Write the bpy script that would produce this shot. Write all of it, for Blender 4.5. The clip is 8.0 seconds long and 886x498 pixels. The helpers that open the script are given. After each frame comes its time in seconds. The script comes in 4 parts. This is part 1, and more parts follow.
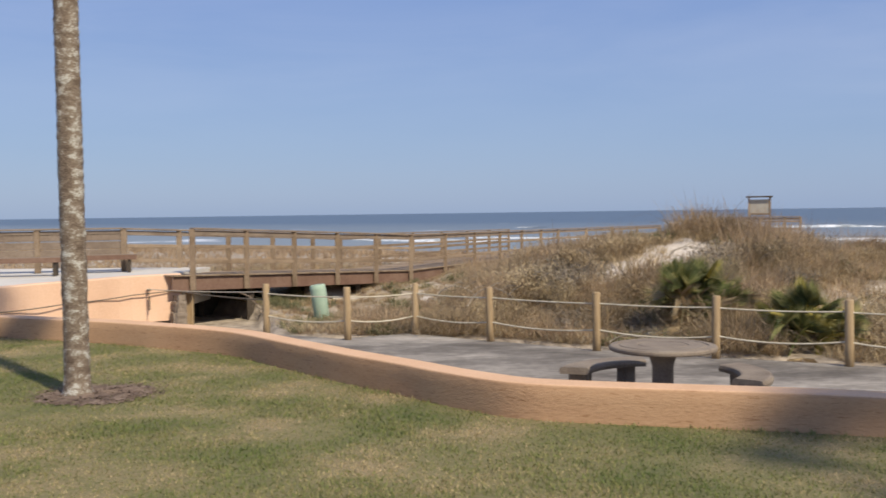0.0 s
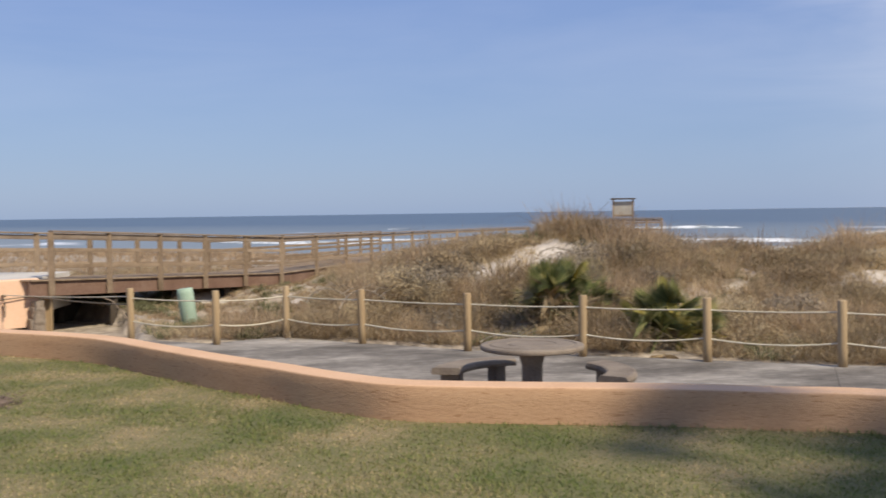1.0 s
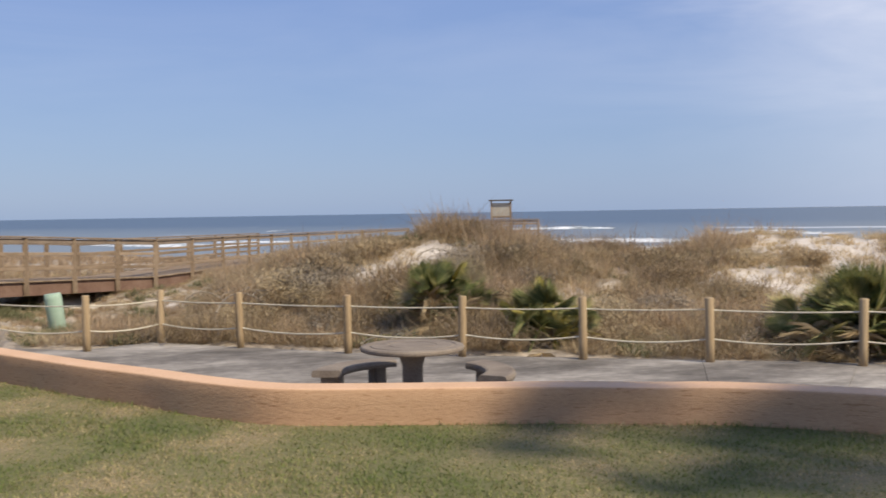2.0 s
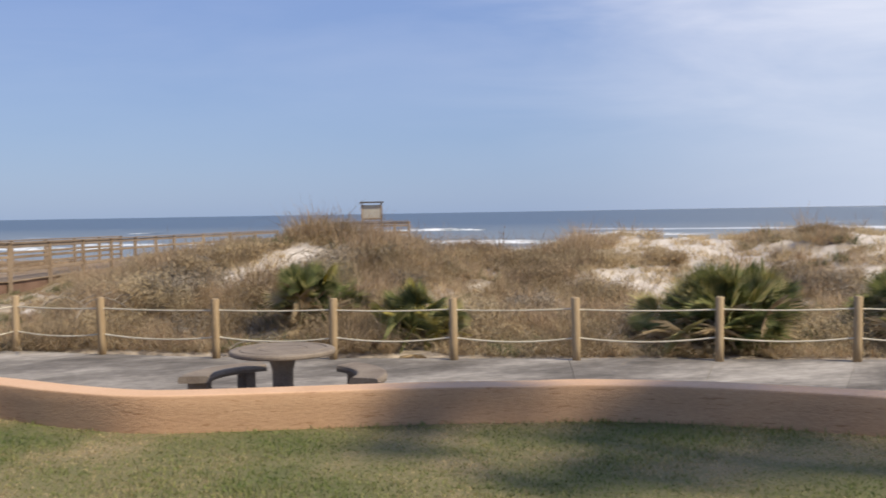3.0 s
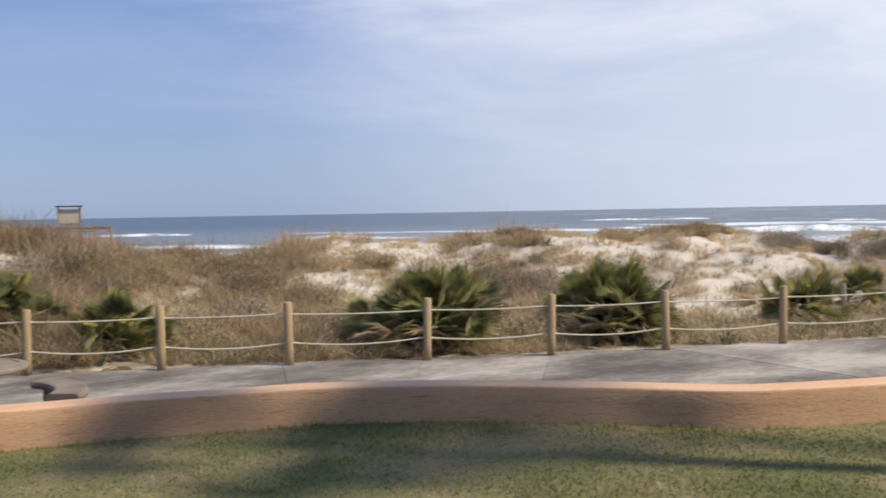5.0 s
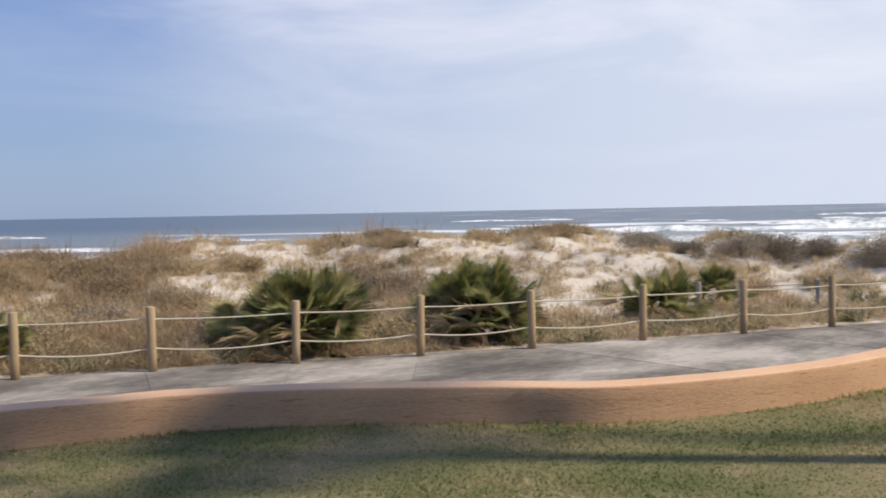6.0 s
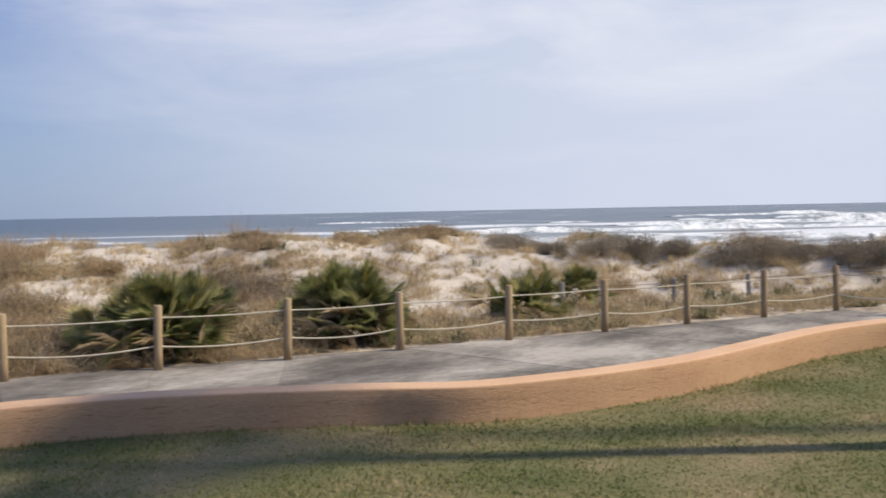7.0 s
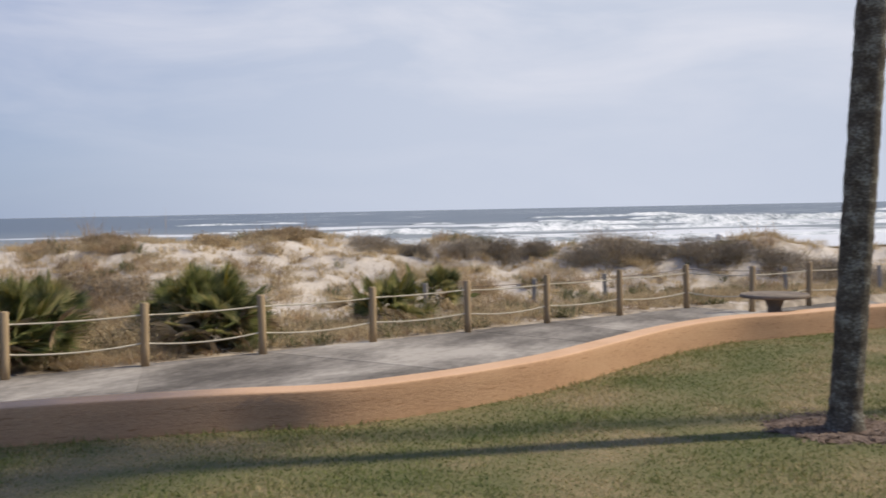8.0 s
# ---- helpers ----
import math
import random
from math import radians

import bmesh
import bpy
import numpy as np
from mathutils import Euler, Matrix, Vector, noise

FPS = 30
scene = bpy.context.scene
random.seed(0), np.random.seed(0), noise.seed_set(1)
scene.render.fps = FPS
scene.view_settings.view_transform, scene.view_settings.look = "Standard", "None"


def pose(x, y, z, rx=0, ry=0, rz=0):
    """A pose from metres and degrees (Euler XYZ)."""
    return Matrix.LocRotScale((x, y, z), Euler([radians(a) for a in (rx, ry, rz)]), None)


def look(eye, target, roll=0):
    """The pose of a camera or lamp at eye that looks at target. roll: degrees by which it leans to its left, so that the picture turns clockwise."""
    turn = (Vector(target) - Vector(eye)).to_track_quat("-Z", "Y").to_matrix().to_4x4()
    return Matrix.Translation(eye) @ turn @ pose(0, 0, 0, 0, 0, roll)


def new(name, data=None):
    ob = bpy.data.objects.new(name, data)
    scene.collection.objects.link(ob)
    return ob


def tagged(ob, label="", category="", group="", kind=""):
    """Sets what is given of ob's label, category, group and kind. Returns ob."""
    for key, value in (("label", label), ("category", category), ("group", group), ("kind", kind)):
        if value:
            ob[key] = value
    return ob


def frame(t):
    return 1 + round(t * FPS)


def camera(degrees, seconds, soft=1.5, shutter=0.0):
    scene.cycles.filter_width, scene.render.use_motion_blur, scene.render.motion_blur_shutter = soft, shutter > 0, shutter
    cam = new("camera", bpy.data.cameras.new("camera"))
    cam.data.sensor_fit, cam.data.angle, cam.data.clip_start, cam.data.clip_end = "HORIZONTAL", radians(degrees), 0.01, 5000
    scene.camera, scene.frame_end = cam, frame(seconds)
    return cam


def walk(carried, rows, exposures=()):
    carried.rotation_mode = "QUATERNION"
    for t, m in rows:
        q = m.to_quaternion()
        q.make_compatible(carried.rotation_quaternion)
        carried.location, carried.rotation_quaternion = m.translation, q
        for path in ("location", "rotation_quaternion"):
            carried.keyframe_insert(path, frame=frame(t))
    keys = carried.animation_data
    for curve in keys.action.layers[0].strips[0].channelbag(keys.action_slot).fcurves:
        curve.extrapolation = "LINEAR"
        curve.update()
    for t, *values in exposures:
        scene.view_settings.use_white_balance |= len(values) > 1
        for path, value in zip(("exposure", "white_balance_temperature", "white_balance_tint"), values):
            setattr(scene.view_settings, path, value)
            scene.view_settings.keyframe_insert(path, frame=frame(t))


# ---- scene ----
# Camera: stands at one spot on a raised porch and pans to the right.
cam = camera(47.5, 8.0, 1.65, 0.5)
EYE = Vector((0.0, 0.0, 2.3))
# seconds, yaw, pitch, roll in degrees
PATH = [
    (0.0, 0.00, -2.07, -0.80),
    (0.5, -3.24, -2.07, -0.84),
    (1.0, -7.30, -2.07, -0.85),
    (1.5, -10.76, -2.08, -0.91),
    (3.0, -21.48, -2.10, -0.97),
    (3.5, -25.46, -2.11, -0.98),
    (4.0, -29.49, -2.13, -1.06),
    (4.5, -33.69, -2.13, -1.02),
    (6.0, -45.25, -2.18, -1.09),
    (6.5, -48.74, -2.20, -1.09),
    (7.0, -52.77, -2.21, -1.12),
    (7.5, -56.52, -2.23, -1.19),
    (8.0, -60.53, -2.26, -1.11),
]


def aimed(yaw, pitch):
    a, b = radians(yaw), radians(pitch)
    return EYE + Vector((-math.sin(a) * math.cos(b), math.cos(a) * math.cos(b), math.sin(b)))


walk(cam, [(t, look(EYE, aimed(yaw, pitch), roll)) for t, yaw, pitch, roll in PATH], [(0.0, 0.0), (3.0, 0.07), (6.0, 0.03), (7.0, -0.05), (8.0, -0.19)])

# ---- light ----
SUN_FROM = Vector((0.60, -0.80, 0.95)).normalized()
sun = new("sun", bpy.data.lights.new("sun", "SUN"))
sun.data.energy, sun.data.angle, sun.data.color = 4.9, radians(2.2), (1.0, 0.89, 0.71)
sun.matrix_world = look((20, -30, 30), Vector((20, -30, 30)) - SUN_FROM)

world = bpy.data.worlds.new("world")
scene.world = world
world.use_nodes = True
wn, wl = world.node_tree.nodes, world.node_tree.links
wn.clear()
w_out = wn.new("ShaderNodeOutputWorld")
w_bg = wn.new("ShaderNodeBackground")
w_sky = wn.new("ShaderNodeTexSky")
w_sky.sky_type, w_sky.sun_disc = "NISHITA", False
w_sky.sun_elevation = math.asin(SUN_FROM.z)
w_sky.sun_rotation = math.atan2(SUN_FROM.x, SUN_FROM.y)
w_sky.air_density, w_sky.dust_density, w_sky.ozone_density = 1.0, 0.6, 2.0
w_bg.inputs["Strength"].default_value = 0.10
# thin cirrus, drawn out along the wind
w_co = wn.new("ShaderNodeTexCoord")
w_map = wn.new("ShaderNodeMapping")
w_map.inputs["Rotation"].default_value = (0.0, radians(-14), radians(-20))
w_map.inputs["Scale"].default_value = (1.0, 1.6, 6.0)
w_noise = wn.new("ShaderNodeTexNoise")
w_noise.inputs["Scale"].default_value = 2.3
w_noise.inputs["Detail"].default_value = 7.0
w_noise.inputs["Roughness"].default_value = 0.55
w_noise.inputs["Distortion"].default_value = 0.5
w_ramp = wn.new("ShaderNodeValToRGB")
w_ramp.color_ramp.elements[0].position, w_ramp.color_ramp.elements[0].color = 0.38, (0, 0, 0, 1)
w_ramp.color_ramp.elements[1].position, w_ramp.color_ramp.elements[1].color = 0.72, (1, 1, 1, 1)


def w_mixer(a, b, fac):
    """Mixes two colours of the sky; each of the three may be a socket or a value."""
    m = wn.new("ShaderNodeMix")
    m.data_type = "RGBA"
    for name, v in (("A", a), ("B", b), ("Factor", fac)):
        if isinstance(v, bpy.types.NodeSocket):
            wl.new(v, m.inputs[name])
        else:
            m.inputs[name].default_value = v
    return m.outputs["Result"]


def w_range(value, a, b, c, d):
    m = wn.new("ShaderNodeMapRange")
    m.interpolation_type = "SMOOTHSTEP"
    for name, v in (("From Min", a), ("From Max", b), ("To Min", c), ("To Max", d)):
        m.inputs[name].default_value = v
    wl.new(value, m.inputs["Value"])
    return m.outputs["Result"]


wl.new(w_co.outputs["Generated"], w_map.inputs["Vector"])
wl.new(w_map.outputs["Vector"], w_noise.inputs["Vector"])
wl.new(w_noise.outputs["Fac"], w_ramp.inputs["Fac"])
w_sep = wn.new("ShaderNodeSeparateXYZ")
wl.new(w_co.outputs["Generated"], w_sep.inputs[0])
w_dot = wn.new("ShaderNodeVectorMath")
w_dot.operation = "DOT_PRODUCT"
w_dot.inputs[1].default_value = (0.965, 0.23, 0.12)
wl.new(w_co.outputs["Generated"], w_dot.inputs[0])
w_blue = w_mixer((2.75, 3.95, 6.5, 1), (2.3, 3.4, 6.8, 1), w_range(w_sep.outputs["Z"], 0.0, 0.28, 0.0, 1.0))
w_clear = w_mixer(w_sky.outputs["Color"], w_blue, 0.75)
# thin high haze thickens towards the sun's side, and the cirrus with it
w_side = w_range(w_dot.outputs["Value"], 0.5, 0.98, 0.1, 0.75)
w_haze = w_mixer(w_clear, (6.6, 7.2, 8.6, 1), w_range(w_dot.outputs["Value"], 0.62, 1.02, 0.0, 1.0))
w_fac = wn.new("ShaderNodeMath")
w_fac.operation = "MULTIPLY"
wl.new(w_ramp.outputs["Color"], w_fac.inputs[0])
w_high = wn.new("ShaderNodeMath")
w_high.operation = "MULTIPLY"
wl.new(w_side, w_high.inputs[0])
wl.new(w_range(w_sep.outputs["Z"], 0.02, 0.2, 0.12, 1.0), w_high.inputs[1])
wl.new(w_high.outputs[0], w_fac.inputs[1])
w_all = w_mixer(w_haze, (9.6, 9.5, 10.2, 1), w_fac.outputs[0])
wl.new(w_all, w_bg.inputs["Color"])
wl.new(w_bg.outputs["Background"], w_out.inputs["Surface"])
scene.view_settings.exposure = 0.0


# ---- materials ----
def material(name, stops, scale=4.0, fine=40.0, rough=0.85, bump=0.3, stretch=(1, 1, 1), coarse_mix=0.5, spread=0.0, detail=6.0, object_space=False):
    """A surface whose colour runs through the stops by two noises, with fine relief."""
    m = bpy.data.materials.new(name)
    m.use_nodes = True
    n, l = m.node_tree.nodes, m.node_tree.links
    b = n["Principled BSDF"]
    b.inputs["Roughness"].default_value = rough
    b.inputs["Specular IOR Level"].default_value = 0.25
    if object_space:
        src = n.new("ShaderNodeTexCoord").outputs["Object"]
    else:
        src = n.new("ShaderNodeNewGeometry").outputs["Position"]
    mp = n.new("ShaderNodeMapping")
    mp.inputs["Scale"].default_value = stretch
    l.new(src, mp.inputs["Vector"])
    big, small = n.new("ShaderNodeTexNoise"), n.new("ShaderNodeTexNoise")
    big.inputs["Scale"].default_value, big.inputs["Detail"].default_value = scale, 4.0
    small.inputs["Scale"].default_value, small.inputs["Detail"].default_value = fine, detail
    small.inputs["Roughness"].default_value = 0.65
    l.new(mp.outputs["Vector"], big.inputs["Vector"])
    l.new(mp.outputs["Vector"], small.inputs["Vector"])
    mixed = n.new("ShaderNodeMix")
    mixed.inputs["Factor"].default_value = coarse_mix
    l.new(small.outputs["Fac"], mixed.inputs["A"])
    l.new(big.outputs["Fac"], mixed.inputs["B"])
    value = mixed.outputs["Result"]
    if spread:
        info, isle = n.new("ShaderNodeObjectInfo"), n.new("ShaderNodeNewGeometry")
        both, wide, add = n.new("ShaderNodeMath"), n.new("ShaderNodeMath"), n.new("ShaderNodeMath")
        l.new(info.outputs["Random"], both.inputs[0])
        l.new(isle.outputs["Random Per Island"], both.inputs[1])
        wide.operation = "MULTIPLY_ADD"
        wide.inputs[1].default_value, wide.inputs[2].default_value = spread, -spread
        l.new(both.outputs[0], wide.inputs[0])
        l.new(wide.outputs[0], add.inputs[0])
        l.new(value, add.inputs[1])
        value = add.outputs[0]
    ramp = n.new("ShaderNodeValToRGB")
    els = ramp.color_ramp.elements
    while len(els) < len(stops):
        els.new(0.5)
    for e, (p, c) in zip(els, stops):
        e.position, e.color = p, (*c, 1)
    l.new(value, ramp.inputs["Fac"])
    l.new(ramp.outputs["Color"], b.inputs["Base Color"])
    if bump:
        bp = n.new("ShaderNodeBump")
        bp.inputs["Strength"].default_value, bp.inputs["Distance"].default_value = bump, 0.02
        l.new(mixed.outputs["Result"], bp.inputs["Height"])
        l.new(bp.outputs["Normal"], b.inputs["Normal"])
    return m


def leafy(m, through_light=0.3):
    """Thin leaves let some light through."""
    n, l = m.node_tree.nodes, m.node_tree.links
    b, out = n["Principled BSDF"], n["Material Output"]
    t, mix = n.new("ShaderNodeBsdfTranslucent"), n.new("ShaderNodeMixShader")
    l.new(b.inputs["Base Color"].links[0].from_socket, t.inputs["Color"])
    mix.inputs[0].default_value = through_light
    l.new(b.outputs[0], mix.inputs[1])
    l.new(t.outputs[0], mix.inputs[2])
    l.new(mix.outputs[0], out.inputs["Surface"])
    return m


M_STUCCO = material("peach_stucco", [(0.3, (0.398, 0.235, 0.132)), (0.5, (0.491, 0.300, 0.169)), (0.7, (0.542, 0.349, 0.207))], 0.9, 14, 0.9, 0.6, (1, 1, 3.2), coarse_mix=0.45)
M_STUCCO_PALE = material("cream_stucco", [(0.3, (0.600, 0.385, 0.253)), (0.5, (0.690, 0.463, 0.317)), (0.7, (0.725, 0.512, 0.369))], 0.8, 24, 0.9, 0.6)
M_CONCRETE = material("patio_concrete", [(0.38, (0.10, 0.087, 0.074)), (0.47, (0.175, 0.155, 0.132)), (0.55, (0.275, 0.246, 0.211)), (0.65, (0.42, 0.378, 0.325))], 0.55, 7, 0.9, 0.2, (0.7, 1.2, 1), coarse_mix=0.72, spread=0.07)
M_TERRACE = material("terrace_concrete", [(0.32, (0.448, 0.419, 0.378)), (0.68, (0.617, 0.585, 0.529))], 0.6, 22, 0.9, 0.25)
M_CAST = material("weathered_cast_concrete", [(0.3, (0.130, 0.099, 0.076)), (0.5, (0.219, 0.177, 0.137)), (0.7, (0.292, 0.242, 0.187))], 3, 50, 0.9, 0.5)
M_POST = material("treated_pine", [(0.3, (0.224, 0.149, 0.079)), (0.5, (0.332, 0.237, 0.133)), (0.7, (0.415, 0.311, 0.191))], 3, 30, 0.8, 0.5, (6, 6, 0.7), spread=0.12, object_space=True)
M_DECK = material("weathered_boardwalk_wood", [(0.3, (0.149, 0.104, 0.066)), (0.5, (0.239, 0.175, 0.116)), (0.7, (0.314, 0.239, 0.166))], 2, 14, 0.85, 0.4, spread=0.2)
M_FASCIA = material("brown_stained_wood", [(0.3, (0.108, 0.062, 0.042)), (0.5, (0.166, 0.100, 0.071)), (0.7, (0.224, 0.149, 0.108))], 1.2, 12, 0.85, 0.4, spread=0.1)
M_RAIL = material("grey_handrail_wood", [(0.3, (0.133, 0.100, 0.075)), (0.5, (0.216, 0.166, 0.124)), (0.7, (0.282, 0.232, 0.183))], 1.5, 14, 0.85, 0.3)
M_ROPE = material("pale_rope", [(0.3, (0.41, 0.36, 0.275)), (0.6, (0.62, 0.56, 0.44))], 6, 90, 0.9, 0.6)
M_ROPE_OLD = material("weathered_dark_rope", [(0.3, (0.116, 0.100, 0.075)), (0.6, (0.199, 0.166, 0.124))], 6, 90, 0.9, 0.6)
M_PILE = material("pale_green_pile", [(0.3, (0.249, 0.349, 0.249)), (0.6, (0.349, 0.448, 0.349))], 3, 25, 0.8, 0.3)
M_MULCH = material("bark_mulch", [(0.35, (0.075, 0.050, 0.037)), (0.5, (0.166, 0.119, 0.090)), (0.65, (0.274, 0.206, 0.159))], 5, 40, 1.0, 1.0)
M_TRUNK = material("palm_trunk", [(0.34, (0.075, 0.053, 0.037)), (0.45, (0.150, 0.111, 0.081)), (0.53, (0.225, 0.181, 0.136)), (0.585, (0.440, 0.425, 0.374))], 7, 34, 0.9, 1.0, (1, 1, 1.6), coarse_mix=0.5)
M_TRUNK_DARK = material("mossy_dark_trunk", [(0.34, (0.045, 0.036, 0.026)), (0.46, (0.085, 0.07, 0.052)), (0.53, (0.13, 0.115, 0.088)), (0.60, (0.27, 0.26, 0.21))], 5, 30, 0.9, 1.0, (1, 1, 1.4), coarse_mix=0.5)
M_BLADE = leafy(material("lawn_blades", [(0.35, (0.125, 0.165, 0.050)), (0.48, (0.190, 0.210, 0.070)), (0.56, (0.275, 0.252, 0.108)), (0.68, (0.52, 0.41, 0.235))], 0.75, 14, 0.8, 0, coarse_mix=0.6, spread=0.16))
M_STRAW = leafy(material("dry_dune_grass", [(0.3, (0.280, 0.195, 0.121)), (0.5, (0.486, 0.355, 0.223)), (0.7, (0.683, 0.530, 0.356))], 0.35, 5, 0.9, 0, spread=0.2), 0.45)
M_SCRUB = leafy(material("grey_scrub", [(0.3, (0.248, 0.194, 0.119)), (0.5, (0.463, 0.369, 0.230)), (0.7, (0.677, 0.539, 0.339))], 0.4, 5, 0.9, 0, spread=0.2), 0.4)
M_HERB = leafy(material("green_dune_herb", [(0.3, (0.12, 0.125, 0.06)), (0.5, (0.21, 0.205, 0.105)), (0.7, (0.33, 0.30, 0.17))], 0.5, 5, 0.9, 0, spread=0.2))
M_FROND = leafy(material("palmetto_green", [(0.3, (0.17, 0.20, 0.075)), (0.5, (0.31, 0.32, 0.125)), (0.72, (0.56, 0.49, 0.24))], 1.2, 8, 0.6, 0, spread=0.3), 0.5)
M_FROND_DRY = leafy(material("palmetto_dry", [(0.3, (0.22, 0.150, 0.080)), (0.5, (0.42, 0.32, 0.19)), (0.72, (0.62, 0.52, 0.35))], 1.2, 8, 0.8, 0, spread=0.15))
M_FROND_YELLOW = leafy(material("palmetto_yellow", [(0.3, (0.290, 0.247, 0.063)), (0.5, (0.436, 0.370, 0.099)), (0.72, (0.519, 0.471, 0.174))], 1.2, 8, 0.7, 0, spread=0.15))
M_SHRUB = leafy(material("shrub_leaves", [(0.3, (0.170, 0.145, 0.112)), (0.5, (0.290, 0.245, 0.186)), (0.7, (0.430, 0.365, 0.279))], 0.6, 6, 0.8, 0, spread=0.2), 0.2)
M_TWIG = leafy(material("brown_twigs", [(0.3, (0.210, 0.155, 0.092)), (0.5, (0.363, 0.274, 0.166)), (0.7, (0.538, 0.419, 0.257))], 0.7, 6, 0.9, 0, spread=0.2), 0.35)
M_STALK = material("palmetto_stalk", [(0.3, (0.116, 0.100, 0.050)), (0.7, (0.232, 0.207, 0.108))], 3, 20, 0.7, 0)
M_DARK = material("dark_timber", [(0.3, (0.042, 0.033, 0.025)), (0.6, (0.083, 0.066, 0.050))], 2, 15, 0.9, 0.3)
M_PANEL = material("board_panel", [(0.3, (0.299, 0.274, 0.232)), (0.6, (0.382, 0.357, 0.307))], 3, 20, 0.8, 0.1)
M_WHITE = material("white_paint", [(0.3, (0.548, 0.548, 0.539)), (0.6, (0.647, 0.647, 0.639))], 3, 20, 0.6, 0.1)



def trowelled(m):
    """Short dark scores left by the trowel, mostly level."""
    n, l = m.node_tree.nodes, m.node_tree.links
    b = n["Principled BSDF"]
    mp, ns, rp, mx = n.new("ShaderNodeMapping"), n.new("ShaderNodeTexNoise"), n.new("ShaderNodeValToRGB"), n.new("ShaderNodeMix")
    mp.inputs["Scale"].default_value = (1.0, 1.0, 9.0)
    ns.inputs["Scale"].default_value, ns.inputs["Detail"].default_value, ns.inputs["Roughness"].default_value = 4.5, 3.0, 0.6
    l.new(n.new("ShaderNodeNewGeometry").outputs["Position"], mp.inputs["Vector"])
    l.new(mp.outputs["Vector"], ns.inputs["Vector"])
    rp.color_ramp.elements[0].position, rp.color_ramp.elements[1].position = 0.61, 0.66
    l.new(ns.outputs["Fac"], rp.inputs["Fac"])
    mx.data_type, mx.blend_type = "RGBA", "MULTIPLY"
    mx.inputs["B"].default_value = (0.74, 0.68, 0.63, 1)
    l.new(rp.outputs["Color"], mx.inputs["Factor"])
    l.new(b.inputs["Base Color"].links[0].from_socket, mx.inputs["A"])
    l.new(mx.outputs["Result"], b.inputs["Base Color"])


trowelled(M_STUCCO)
# paler stucco for the wall top: its brighter light is put into the colour
M_CAP = material("sunlit_top_stucco", [(0.3, (0.52, 0.32, 0.19)), (0.5, (0.62, 0.395, 0.245)), (0.7, (0.68, 0.455, 0.30))], 1.4, 22, 0.9, 0.5)

# ---- shapes ----
def part(name, bm, mat, parent=None, label=""):
    """Links a bmesh as one mesh object, under a thing or a part if one is given."""
    me = bpy.data.meshes.new(name)
    bm.to_mesh(me)
    bm.free()
    me.materials.append(mat)
    ob = new(name, me)
    ob.parent = parent
    return tagged(ob, label) if label else ob


def piece(name, me, parent, m):
    """One more object on mesh data that is already there."""
    ob = new(name, me)
    ob.parent = parent
    ob.matrix_basis = m
    return ob


def thing(name, label, category, group="", kind="", at=(0, 0, 0), rz=0.0):
    ob = new(name)
    ob.matrix_basis = pose(*at, 0, 0, rz)
    ob.empty_display_size = 0.1
    return tagged(ob, label, category, group, kind)


def mesh_of(name, verts, faces, mat, smooth=False):
    """A mesh from numpy arrays, all faces of one size."""
    me = bpy.data.meshes.new(name)
    verts, faces = np.asarray(verts, np.float32), np.asarray(faces, np.int32)
    k = faces.shape[1]
    me.vertices.add(len(verts))
    me.vertices.foreach_set("co", verts.ravel())
    me.loops.add(faces.size)
    me.loops.foreach_set("vertex_index", faces.ravel())
    me.polygons.add(len(faces))
    me.polygons.foreach_set("loop_start", np.arange(0, faces.size, k, dtype=np.int32))
    me.polygons.foreach_set("loop_total", np.full(len(faces), k, np.int32))
    if smooth:
        me.polygons.foreach_set("use_smooth", np.ones(len(faces), bool))
    me.update()
    me.validate()
    me.materials.append(mat)
    return me


def box(size, bevel=0.008, at=(0, 0, 0), turn=None, bm=None):
    """A box with softened edges, centred at a place."""
    bm = bm or bmesh.new()
    m = Matrix.Translation(at) @ (turn or Matrix()) @ Matrix.Diagonal((*size, 1))
    made = bmesh.ops.create_cube(bm, size=1.0, matrix=m)
    if bevel:
        edges = list({e for v in made["verts"] for e in v.link_edges})
        bmesh.ops.bevel(bm, geom=edges, offset=bevel, segments=1, affect="EDGES")
    return bm


def beam_bm(a, b, w, h, bevel=0.006):
    """A timber from a to b, w wide and h high, its long axis along the line."""
    a, b = Vector(a), Vector(b)
    d = b - a
    turn = d.to_track_quat("X", "Z").to_matrix().to_4x4()
    return box((d.length, w, h), bevel, (a + b) / 2, turn)


def tube_bm(points, radius, sides=8, bm=None, radii=None):
    """A tube through points."""
    bm = bm or bmesh.new()
    pts = [Vector(p) for p in points]
    rings = []
    for i, p in enumerate(pts):
        d = (pts[min(i + 1, len(pts) - 1)] - pts[max(i - 1, 0)]).normalized()
        side = d.cross(Vector((0, 0, 1)))
        side = side.normalized() if side.length > 1e-3 else Vector((1, 0, 0))
        up = side.cross(d)
        r = radii[i] if radii else radius
        rings.append([bm.verts.new(p + r * (math.cos(a) * side + math.sin(a) * up)) for a in (2 * math.pi * k / sides for k in range(sides))])
    for one, two in zip(rings, rings[1:]):
        for k in range(sides):
            f = bm.faces.new((one[k], one[(k + 1) % sides], two[(k + 1) % sides], two[k]))
            f.smooth = True
    bm.faces.new(rings[0])
    bm.faces.new(rings[-1][::-1])
    return bm


